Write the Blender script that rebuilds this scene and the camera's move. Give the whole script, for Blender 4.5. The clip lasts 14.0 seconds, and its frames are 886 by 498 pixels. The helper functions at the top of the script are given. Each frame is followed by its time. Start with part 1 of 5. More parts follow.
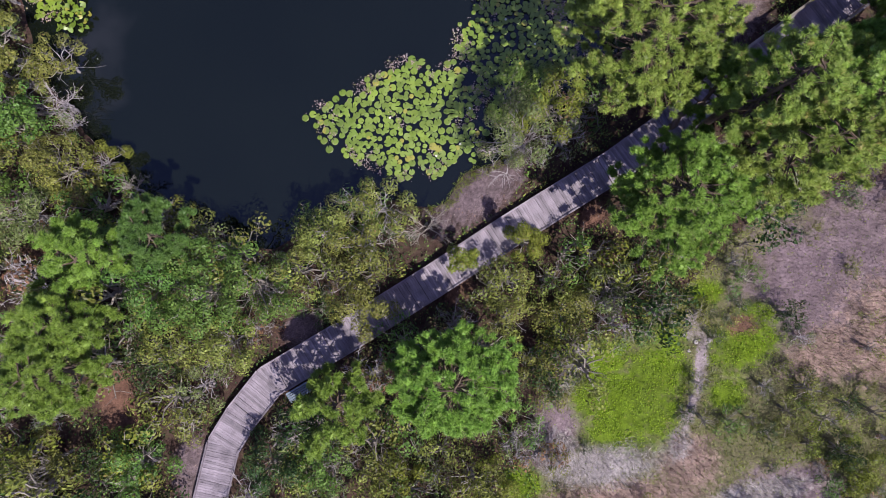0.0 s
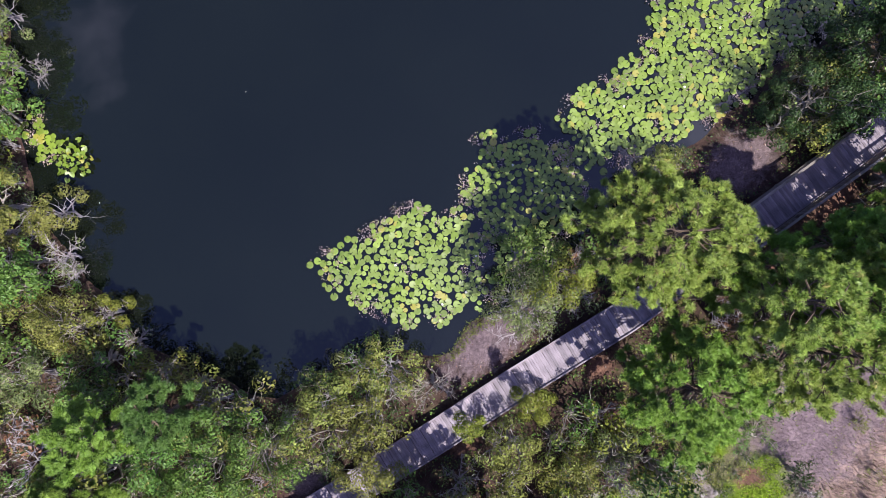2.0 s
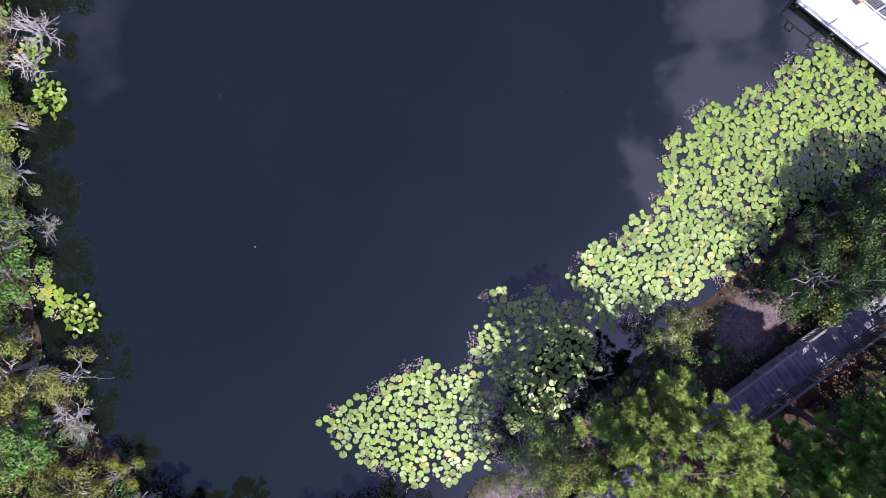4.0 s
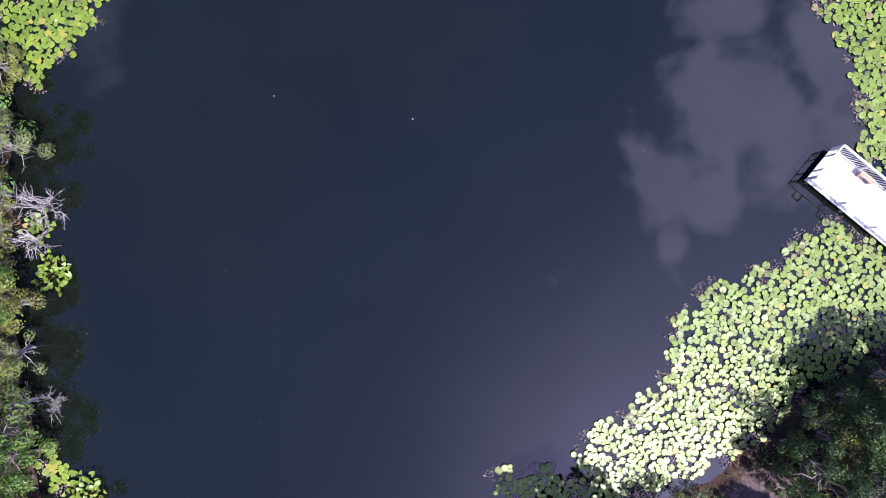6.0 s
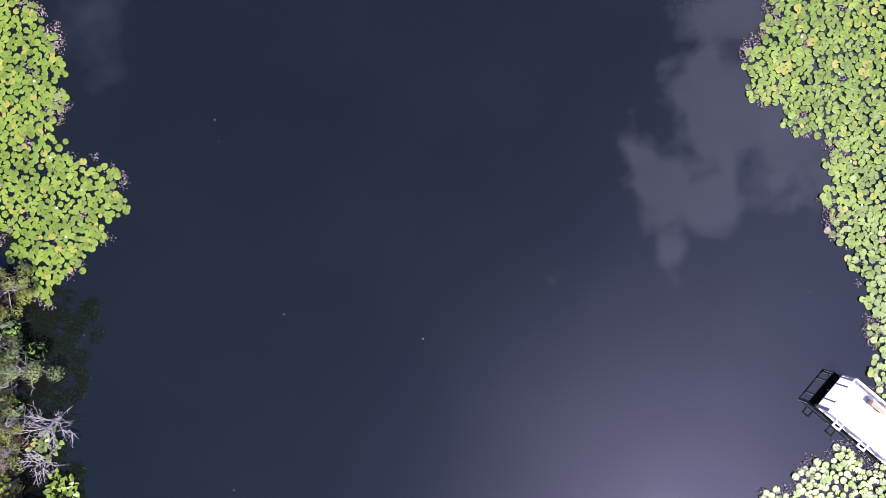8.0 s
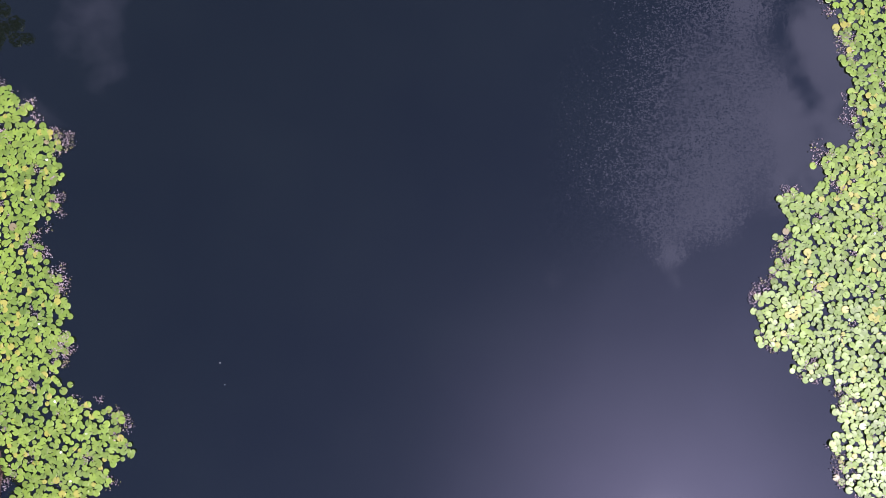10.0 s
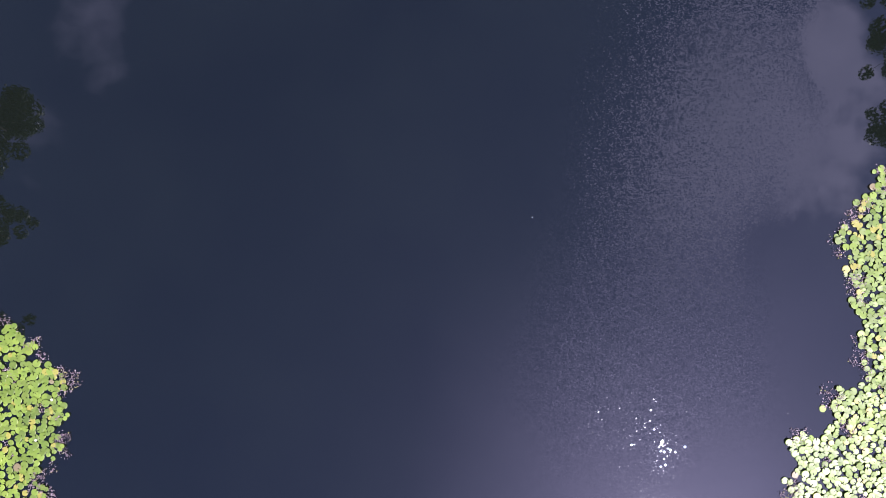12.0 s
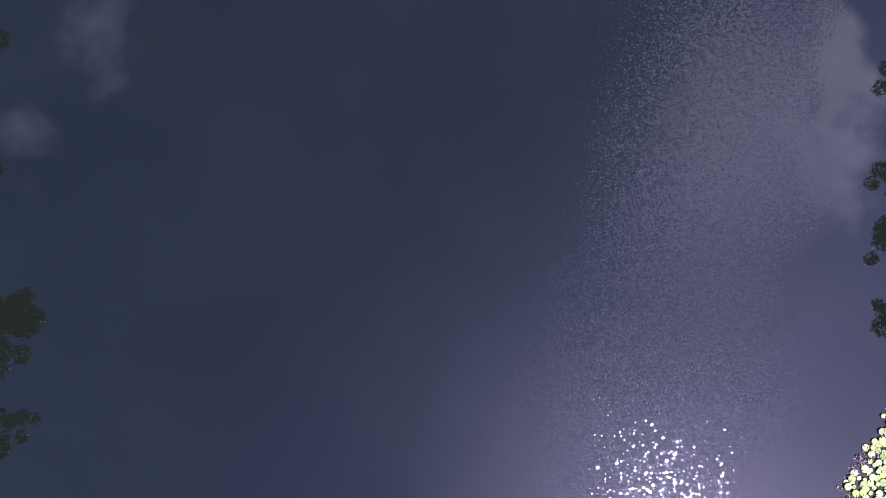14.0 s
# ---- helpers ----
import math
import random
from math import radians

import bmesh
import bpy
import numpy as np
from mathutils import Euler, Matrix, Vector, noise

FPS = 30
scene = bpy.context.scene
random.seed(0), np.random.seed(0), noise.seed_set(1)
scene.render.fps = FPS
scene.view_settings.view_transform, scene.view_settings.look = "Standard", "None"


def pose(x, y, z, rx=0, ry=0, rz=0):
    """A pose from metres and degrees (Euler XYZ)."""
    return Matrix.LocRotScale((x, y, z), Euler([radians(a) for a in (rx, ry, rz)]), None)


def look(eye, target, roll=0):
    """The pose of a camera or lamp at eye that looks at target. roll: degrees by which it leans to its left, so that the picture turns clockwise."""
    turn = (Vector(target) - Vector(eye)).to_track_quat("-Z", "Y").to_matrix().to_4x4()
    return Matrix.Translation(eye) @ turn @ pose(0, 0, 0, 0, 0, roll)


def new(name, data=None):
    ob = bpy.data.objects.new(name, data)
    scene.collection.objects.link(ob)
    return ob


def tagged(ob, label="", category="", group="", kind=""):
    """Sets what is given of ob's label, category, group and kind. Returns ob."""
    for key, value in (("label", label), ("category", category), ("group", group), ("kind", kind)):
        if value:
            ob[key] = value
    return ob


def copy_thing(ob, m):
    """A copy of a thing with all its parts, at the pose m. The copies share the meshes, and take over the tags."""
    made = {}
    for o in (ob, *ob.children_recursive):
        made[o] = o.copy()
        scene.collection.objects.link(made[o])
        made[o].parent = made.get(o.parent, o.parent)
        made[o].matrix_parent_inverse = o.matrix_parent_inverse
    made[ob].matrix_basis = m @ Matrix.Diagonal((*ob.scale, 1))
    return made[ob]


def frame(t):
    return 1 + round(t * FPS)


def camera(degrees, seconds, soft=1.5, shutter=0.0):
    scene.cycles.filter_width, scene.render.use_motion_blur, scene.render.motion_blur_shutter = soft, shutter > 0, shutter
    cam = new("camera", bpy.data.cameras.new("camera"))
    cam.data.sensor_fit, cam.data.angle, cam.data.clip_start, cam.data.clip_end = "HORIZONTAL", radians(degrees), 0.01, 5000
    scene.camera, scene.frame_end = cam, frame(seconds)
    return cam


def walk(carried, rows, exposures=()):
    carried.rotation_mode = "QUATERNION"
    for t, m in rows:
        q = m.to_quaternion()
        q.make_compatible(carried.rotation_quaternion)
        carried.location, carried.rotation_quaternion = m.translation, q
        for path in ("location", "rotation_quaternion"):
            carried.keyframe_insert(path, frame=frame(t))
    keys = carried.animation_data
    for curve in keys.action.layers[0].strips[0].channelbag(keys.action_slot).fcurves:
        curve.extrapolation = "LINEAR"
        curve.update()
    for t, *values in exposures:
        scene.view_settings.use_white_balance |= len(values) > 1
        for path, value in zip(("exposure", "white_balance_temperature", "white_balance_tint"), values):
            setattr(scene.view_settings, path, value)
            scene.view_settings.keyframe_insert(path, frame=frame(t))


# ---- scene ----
cam = camera(73.4, 14.0, soft=0.5)
PATH = [
    (0, -0.369, -0.376, 34.738, 2.488, 0.364, -0.646),
    (0.5, -0.427, 1.872, 34.731, 1.8, 0.293, -0.63),
    (1, -0.513, 4.103, 34.76, 1.629, 0.261, -0.562),
    (1.5, -0.608, 6.391, 34.79, 1.678, 0.249, -0.526),
    (2, -0.694, 8.706, 34.775, 1.847, 0.23, -0.469),
    (2.5, -0.797, 11.091, 34.784, 1.839, 0.246, -0.331),
    (3, -1.01, 13.474, 34.826, 1.68, 0.052, -0.213),
    (5.3, -1.447, 24.822, 35.006, 1.202, 0.13, -0.08),
    (5.5, -1.479, 25.923, 35.002, 1.185, 0.089, 0.002),
    (6, -1.644, 28.906, 35.029, 0.885, 0.088, 0.097),
    (6.5, -1.832, 32.019, 35.026, 0.69, 0.036, 0.223),
    (7, -1.999, 35.232, 35.04, 0.656, 0.055, 0.371),
    (7.5, -2.219, 38.511, 35.094, 0.753, -0.009, 0.493),
    (8, -2.386, 41.881, 35.121, 0.911, 0.007, 0.633),
    (8.2, -2.446, 43.285, 35.123, 0.908, 0.038, 0.683),
    (10.3, -3.065, 58.457, 35.122, 0.881, 0.051, 0.882),
    (10.5, -3.149, 59.864, 35.115, 0.91, 0.047, 0.89),
    (11, -3.363, 63.362, 35.098, 0.837, -0.004, 0.972),
    (11.5, -3.561, 66.888, 35.127, 0.946, -0.012, 1.044),
    (12, -3.719, 70.426, 35.155, 1.052, -0.04, 1.132),
    (12.5, -3.875, 73.951, 35.216, 1.208, -0.034, 1.178),
    (13, -4.018, 77.489, 35.269, 1.3, 0.03, 1.228),
    (13.5, -4.107, 81.015, 35.251, 1.431, 0.09, 1.159),
    (14, -4.159, 84.522, 35.231, 1.754, 0.065, 0.774),
]
EXPOSURES = [(0.0, 0.22, 6600, 12), (1.5, 0.58, 6600, 11), (3.0, 0.68, 6350, 11), (5.5, 0.79, 6150, 17), (8.0, 0.74, 6200, 19), (10.5, 0.72, 6200, 21), (12.0, 0.86, 6200, 23), (14.0, 1.08, 6300, 24)]
walk(cam, [(t, pose(*place)) for t, *place in PATH], EXPOSURES)

# ---- light: a high sun over a still pond, blue sky with a few clouds ----
SUN = Vector((0.39, -0.475, 1.0)).normalized()
sun_data = bpy.data.lights.new("sun", "SUN")
sun_data.energy, sun_data.angle, sun_data.color = 5.0, radians(0.53), (1.0, 0.95, 0.87)
sun = new("sun", sun_data)
sun.matrix_world = look(SUN * 200, (0, 0, 0))

world = bpy.data.worlds.new("sky")
scene.world = world
world.use_nodes = True


class Nodes:
    """A small helper that adds nodes and links them."""

    def __init__(self, tree):
        self.tree = tree
        self.tree.nodes.clear()

    def add(self, kind, inputs=(), **props):
        node = self.tree.nodes.new(kind)
        for key, value in props.items():
            setattr(node, key, value)
        for key, value in dict(inputs).items():
            self.put(node.inputs[key], value)
        return node

    def put(self, socket, value):
        if isinstance(value, bpy.types.NodeSocket):
            self.tree.links.new(value, socket)
        elif isinstance(value, bpy.types.Node):
            self.tree.links.new(value.outputs[0], socket)
        else:
            socket.default_value = value

    def math(self, op, a, b=0.0, c=0.0, clamp=False):
        return self.add("ShaderNodeMath", {0: a, 1: b, 2: c}, operation=op, use_clamp=clamp).outputs[0]

    def mix(self, factor, a, b, blend="MIX"):
        node = self.add("ShaderNodeMix", {}, data_type="RGBA", blend_type=blend)
        self.put(node.inputs[0], factor)
        for socket, value in ((node.inputs[6], a), (node.inputs[7], b)):
            self.put(socket, (*value, 1.0) if isinstance(value, tuple) and len(value) == 3 else value)
        return node.outputs[2]

    def span(self, value, low, high, to_low=0.0, to_high=1.0):
        return self.add("ShaderNodeMapRange", {0: value, 1: low, 2: high, 3: to_low, 4: to_high}).outputs[0]

    def noise(self, vector, scale, detail=4.0, rough=0.55, distortion=0.0):
        return self.add("ShaderNodeTexNoise", {"Vector": vector, "Scale": scale, "Detail": detail, "Roughness": rough, "Distortion": distortion}).outputs[0]


def build_sky():
    n = Nodes(world.node_tree)
    sky = n.add("ShaderNodeTexSky", sky_type="NISHITA", sun_disc=False, sun_elevation=math.asin(SUN.z), sun_rotation=math.atan2(SUN.x, SUN.y))
    way = n.add("ShaderNodeTexCoord").outputs["Generated"]
    xyz = n.add("ShaderNodeSeparateXYZ", {0: way})
    up = n.math("MAXIMUM", xyz.outputs[2], 0.08)
    px, py = n.math("DIVIDE", xyz.outputs[0], up), n.math("DIVIDE", xyz.outputs[1], up)
    plane = n.add("ShaderNodeCombineXYZ", {0: px, 1: py, 2: 0.0}).outputs[0]

    def around(cx, cy, rx, ry):
        gap = n.math("ADD", n.math("POWER", n.math("DIVIDE", n.math("SUBTRACT", px, cx), rx), 2.0),
                     n.math("POWER", n.math("DIVIDE", n.math("SUBTRACT", py, cy), ry), 2.0))
        return n.math("EXPONENT", n.math("MULTIPLY", gap, -1.0))

    def heaped(*spots):
        total = 0.0
        for cx, cy, rx, ry, much in spots:
            total = n.math("MAXIMUM", total, n.math("MULTIPLY", around(cx, cy, rx, ry), much))
        return total

    drift = n.add("ShaderNodeVectorMath", {0: n.add("ShaderNodeTexNoise", {"Vector": plane, "Scale": 5.0, "Detail": 4.0}).outputs["Color"], 1: (0.5, 0.5, 0.5)}, operation="SUBTRACT").outputs[0]
    curled = n.add("ShaderNodeVectorMath", {0: drift, 1: (0.09, 0.09, 0.0), 2: plane}, operation="MULTIPLY_ADD").outputs[0]
    billow = n.noise(curled, 7.5, 8.0, 0.62)
    puff = n.math("SUBTRACT", n.math("MULTIPLY", n.math("SUBTRACT", billow, 0.5), 2.0), 0.30)
    # one ragged heap of cloud with a hooked western edge, and small shreds to the west
    heap = heaped((0.50, 0.27, 0.15, 0.14, 1.0), (0.37, 0.13, 0.07, 0.10, 0.95), (0.60, 0.19, 0.14, 0.10, 0.95), (0.44, 0.10, 0.09, 0.06, 0.9), (0.47, 0.42, 0.11, 0.09, 0.85), (0.66, 0.36, 0.10, 0.16, 0.9), (0.385, 0.03, 0.035, 0.05, 0.85))
    shreds = heaped((-0.61, 0.37, 0.11, 0.12, 0.62), (-0.73, 0.21, 0.09, 0.13, 0.62))
    cloud = n.math("MULTIPLY", n.span(n.math("ADD", heap, puff), 0.05, 0.38), n.span(billow, 0.3, 0.7, 0.66, 1.0))
    cloud = n.math("MAXIMUM", cloud, n.math("MULTIPLY", n.span(n.math("ADD", shreds, puff), 0.1, 0.6), 0.42))
    far = n.math("MULTIPLY", n.span(n.noise(plane, 0.7, 4.0, 0.5), 0.55, 0.75, 0.0, 0.22), n.span(n.add("ShaderNodeVectorMath", {0: plane}, operation="LENGTH").outputs["Value"], 0.9, 1.6))
    cloud = n.math("ADD", cloud, far, clamp=True)
    # a thin veil of high cloud round the sun, with a slanting western edge
    east = n.math("ADD", n.math("MULTIPLY", n.math("ADD", px, 0.13), 0.832), n.math("MULTIPLY", n.math("ADD", py, 0.39), -0.555))
    east = n.math("ADD", east, n.math("MULTIPLY", n.math("SUBTRACT", n.noise(curled, 2.2, 4.0, 0.5), 0.5), 0.3))
    sheet = n.add("ShaderNodeMapRange", {0: east, 1: -0.08, 2: 0.26, 3: 0.12, 4: 1.0}, interpolation_type="SMOOTHSTEP").outputs[0]
    sun_x, sun_y = SUN.x / SUN.z, SUN.y / SUN.z
    veil = n.math("ADD", n.math("MULTIPLY", around(sun_x + 0.14, sun_y + 0.08, 0.62, 0.85), 0.23), n.math("MULTIPLY", around(sun_x, sun_y, 0.26, 0.24), 0.32))
    veil = n.math("MULTIPLY", n.math("MULTIPLY", veil, sheet), n.span(n.noise(curled, 2.6, 5.0, 0.55), 0.3, 0.7, 0.72, 1.2))
    glow = n.add("ShaderNodeVectorMath", {0: (0.98, 0.87, 1.13), "Scale": veil}, operation="SCALE").outputs[0]
    base = n.add("ShaderNodeVectorMath", {0: sky.outputs[0], 1: (0.056, 0.053, 0.08)}, operation="MULTIPLY").outputs[0]
    white = n.mix(cloud, base, (0.62, 0.58, 0.80))
    total = n.add("ShaderNodeVectorMath", {0: white, 1: glow}, operation="ADD").outputs[0]
    back = n.add("ShaderNodeBackground", {0: total, 1: 1.3})
    n.add("ShaderNodeOutputWorld", {0: back.outputs[0]})


build_sky()


# ---- materials ----
def material(name):
    m = bpy.data.materials.new(name)
    m.use_nodes = True
    return m, Nodes(m.node_tree)


def finish(n, shader):
    n.add("ShaderNodeOutputMaterial", {0: shader})


def foliage(name, dark, light, odd=None, odd_share=0.12, gloss=0.45, through_light=0.22):
    """Leaves: each leaf and each plant differs a little, light passes through."""
    m, n = material(name)
    isle = n.add("ShaderNodeNewGeometry").outputs["Random Per Island"]
    plant = n.add("ShaderNodeObjectInfo").outputs["Random"]
    place = n.add("ShaderNodeNewGeometry").outputs["Position"]
    patch = n.noise(place, 0.9, 3.0)
    mixf = n.math("ADD", n.math("MULTIPLY", isle, 0.5), n.math("MULTIPLY", n.span(patch, 0.3, 0.7), 0.5))
    color = n.mix(mixf, dark, light)
    if odd:
        few = n.math("LESS_THAN", n.math("FRACT", n.math("MULTIPLY", isle, 7.31)), n.math("MULTIPLY", n.span(n.noise(place, 0.7, 2.0), 0.4, 0.65, 0.15, 2.0), odd_share))
        color = n.mix(few, color, odd)
    color = n.add("ShaderNodeHueSaturation", {"Hue": n.math("ADD", 0.485, n.math("MULTIPLY", plant, 0.03)), "Saturation": 1.0, "Value": n.math("MULTIPLY", n.math("ADD", 0.85, n.math("MULTIPLY", plant, 0.3)), n.math("ADD", 0.62, n.math("MULTIPLY", n.math("FRACT", n.math("MULTIPLY", isle, 37.7)), 0.76))), "Color": color}).outputs[0]
    body = n.add("ShaderNodeBsdfPrincipled", {"Base Color": color, "Roughness": gloss, "Specular IOR Level": 0.35})
    glow = n.add("ShaderNodeBsdfTranslucent", {0: color})
    finish(n, n.add("ShaderNodeMixShader", {0: through_light, 1: body.outputs[0], 2: glow.outputs[0]}).outputs[0])
    return m


def rough_stuff(name, dark, light, scale, rough=0.85, bump=0.3, stretch=(1, 1, 1), varied=True, spec=0.25):
    """Wood, bark, stems and the like: grain at two scales, stains and relief."""
    m, n = material(name)
    place = n.add("ShaderNodeTexCoord").outputs["Object"]
    grainy = n.add("ShaderNodeMapping", {0: place, 3: stretch}).outputs[0]
    grain = n.noise(grainy, scale, 5.0, 0.65)
    stain = n.noise(n.add("ShaderNodeNewGeometry").outputs["Position"], 1.3, 3.0)
    f = n.math("ADD", n.math("MULTIPLY", n.span(grain, 0.3, 0.7), 0.6), n.math("MULTIPLY", n.span(stain, 0.3, 0.7), 0.4))
    color = n.mix(f, dark, light)
    if varied:
        each = n.add("ShaderNodeObjectInfo").outputs["Random"]
        color = n.add("ShaderNodeHueSaturation", {"Value": n.math("ADD", 0.72, n.math("MULTIPLY", each, 0.5)), "Color": color}).outputs[0]
    relief = n.add("ShaderNodeBump", {"Strength": bump, "Distance": 0.01, "Height": grain})
    finish(n, n.add("ShaderNodeBsdfPrincipled", {"Base Color": color, "Roughness": rough, "Specular IOR Level": spec, "Normal": relief.outputs[0]}).outputs[0])
    return m


def pad_material(name, single):
    m, n = material(name)
    each = n.add("ShaderNodeObjectInfo").outputs["Random"] if single else n.add("ShaderNodeNewGeometry").outputs["Random Per Island"]
    place = n.add("ShaderNodeNewGeometry").outputs["Position"]
    broad = n.noise(place, 0.35, 3.0)
    f = n.math("ADD", n.math("MULTIPLY", each, 0.5), n.math("MULTIPLY", n.span(broad, 0.35, 0.65), 0.5))
    color = n.mix(f, (0.115, 0.195, 0.018), (0.215, 0.31, 0.034))
    color = n.add("ShaderNodeHueSaturation", {"Value": n.math("ADD", 0.72, n.math("MULTIPLY", n.math("FRACT", n.math("MULTIPLY", each, 29.3)), 0.42)), "Color": color}).outputs[0]
    pick = n.math("FRACT", n.math("MULTIPLY", each, 13.7))
    color = n.mix(n.math("LESS_THAN", pick, n.span(n.noise(place, 0.55, 3.0), 0.47, 0.68, 0.005, 0.24)), color, (0.30, 0.29, 0.045))
    color = n.mix(n.math("GREATER_THAN", pick, 0.996), color, (0.22, 0.18, 0.09))
    spots = n.span(n.noise(place, 14.0, 4.0, 0.6), 0.62, 0.72)
    color = n.mix(n.math("MULTIPLY", spots, 0.45), color, (0.24, 0.20, 0.06))
    relief = n.add("ShaderNodeBump", {"Strength": 0.06, "Distance": 0.01, "Height": n.noise(place, 9.0, 3.0)})
    body = n.add("ShaderNodeBsdfPrincipled", {"Base Color": color, "Roughness": 0.45, "Specular IOR Level": 0.88, "Normal": relief.outputs[0]})
    glow = n.add("ShaderNodeBsdfTranslucent", {0: color})
    finish(n, n.add("ShaderNodeMixShader", {0: 0.12, 1: body.outputs[0], 2: glow.outputs[0]}).outputs[0])
    return m


def water_material():
    m, n = material("pond_water")
    place = n.add("ShaderNodeNewGeometry").outputs["Position"]
    xyz = n.add("ShaderNodeSeparateXYZ", {0: place})
    murk = n.mix(n.span(n.noise(place, 0.09, 3.0), 0.35, 0.65), (0.0044, 0.0064, 0.0048), (0.0056, 0.0080, 0.0060))
    # light wind on the open far water only
    wander = n.math("MULTIPLY", n.math("SUBTRACT", n.noise(place, 0.12, 2.0), 0.5), 12.0)
    reach = n.math("ADD", xyz.outputs[1], wander)
    # the lily beds keep the wind off the water beside the eastern shore
    lee = n.math("ADD", n.math("SUBTRACT", xyz.outputs[0], n.math("MULTIPLY", n.math("SUBTRACT", xyz.outputs[1], 56.0), 0.1)), wander)
    wind = n.math("MULTIPLY", n.math("MULTIPLY", n.span(reach, 53.5, 61.0), n.span(lee, 17.5, 12.0)), n.span(n.math("ADD", xyz.outputs[0], n.math("MULTIPLY", wander, 0.5)), -3.0, 5.0))
    facet = n.add("ShaderNodeTexVoronoi", {"Vector": n.add("ShaderNodeMapping", {0: place, 3: (1.0, 1.25, 0.0)}).outputs[0], "Scale": 14.0}).outputs["Color"]
    tilt = n.add("ShaderNodeSeparateColor", {0: facet})

    def slope(first, second, swell, steep, much):
        """Wavelets, with small facets that catch the sun: most lie nearly flat, few are steep."""
        swing = n.math("SUBTRACT", n.math("ADD", first, second), 1.0)
        swing = n.math("MULTIPLY", n.math("MULTIPLY", swing, steep), wind)
        return n.math("ADD", n.math("MULTIPLY", swing, wind), n.math("MULTIPLY", n.math("MULTIPLY", n.math("SUBTRACT", swell, 0.5), much), wind))

    combed = n.add("ShaderNodeMapping", {0: place, 2: (0, 0, radians(-14)), 3: (4.4, 1.5, 1)}).outputs[0]
    other = n.math("FRACT", n.math("ADD", n.math("MULTIPLY", tilt.outputs[0], 7.13), n.math("MULTIPLY", tilt.outputs[2], 3.71)))
    lean = n.add("ShaderNodeCombineXYZ", {0: slope(tilt.outputs[0], tilt.outputs[2], n.noise(combed, 1.0, 2.0), 0.074, 0.06), 1: slope(tilt.outputs[1], other, n.noise(combed, 1.7, 1.0), 0.105, 0.03), 2: 1.0})
    normal = n.add("ShaderNodeVectorMath", {0: lean.outputs[0]}, operation="NORMALIZE").outputs[0]
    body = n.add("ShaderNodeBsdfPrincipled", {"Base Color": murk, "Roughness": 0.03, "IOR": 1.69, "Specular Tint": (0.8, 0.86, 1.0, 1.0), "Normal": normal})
    finish(n, body.outputs[0])
    return m


def ground_material():
    m, n = material("ground_earth")
    place = n.add("ShaderNodeNewGeometry").outputs["Position"]
    fine, mid, wide = n.noise(place, 16.0, 5.0, 0.7), n.noise(place, 2.6, 5.0, 0.6), n.noise(place, 0.5, 3.0)

    def mask(name, soft=0.16):
        value = n.add("ShaderNodeAttribute", {}, attribute_name=name).outputs["Fac"]
        value = n.math("ADD", value, n.math("MULTIPLY", n.math("SUBTRACT", mid, 0.5), 1.0))
        value = n.math("ADD", value, n.math("MULTIPLY", n.math("SUBTRACT", fine, 0.5), 0.4))
        return n.span(value, 0.5 - soft, 0.5 + soft)

    speck = n.math("ADD", n.math("MULTIPLY", n.span(fine, 0.35, 0.65), 0.6), n.math("MULTIPLY", n.span(n.noise(place, 5.5, 4.0, 0.6), 0.35, 0.65), 0.4))
    color = n.mix(speck, (0.028, 0.017, 0.016), (0.095, 0.058, 0.052))
    color = n.mix(n.math("MULTIPLY", n.span(mid, 0.5, 0.7), 0.5), color, (0.10, 0.11, 0.045))
    color = n.mix(mask("field"), color, n.mix(speck, (0.075, 0.07, 0.042), (0.21, 0.20, 0.11)))
    color = n.mix(mask("bank"), color, n.mix(speck, (0.06, 0.044, 0.052), (0.25, 0.19, 0.22)))
    color = n.mix(mask("purple"), color, n.mix(speck, (0.08, 0.06, 0.075), (0.29, 0.22, 0.255)))
    color = n.mix(mask("straw"), color, n.mix(speck, (0.16, 0.11, 0.10), (0.42, 0.31, 0.28)))
    color = n.mix(mask("pale"), color, n.mix(speck, (0.17, 0.15, 0.16), (0.50, 0.46, 0.48)))
    color = n.mix(mask("meadow"), color, n.mix(speck, (0.06, 0.105, 0.008), (0.16, 0.245, 0.02)))
    color = n.mix(mask("litter"), color, n.mix(speck, (0.075, 0.036, 0.028), (0.23, 0.13, 0.10)))
    # foot path earth, its colour lightened to carry sun glare
    color = n.mix(mask("path"), color, n.mix(speck, (0.15, 0.12, 0.14), (0.42, 0.36, 0.40)))
    color = n.mix(n.math("MULTIPLY", n.span(wide, 0.4, 0.65), 0.25), color, (0.06, 0.05, 0.035))
    tone = n.span(n.noise(place, 1.4, 5.0, 0.65), 0.3, 0.7, 0.62, 1.3)
    color = n.add("ShaderNodeHueSaturation", {"Value": tone, "Color": color}).outputs[0]
    relief = n.add("ShaderNodeBump", {"Strength": 0.8, "Distance": 0.06, "Height": n.math("ADD", fine, mid)})
    finish(n, n.add("ShaderNodeBsdfPrincipled", {"Base Color": color, "Roughness": 0.95, "Specular IOR Level": 0.1, "Normal": relief.outputs[0]}).outputs[0])
    return m


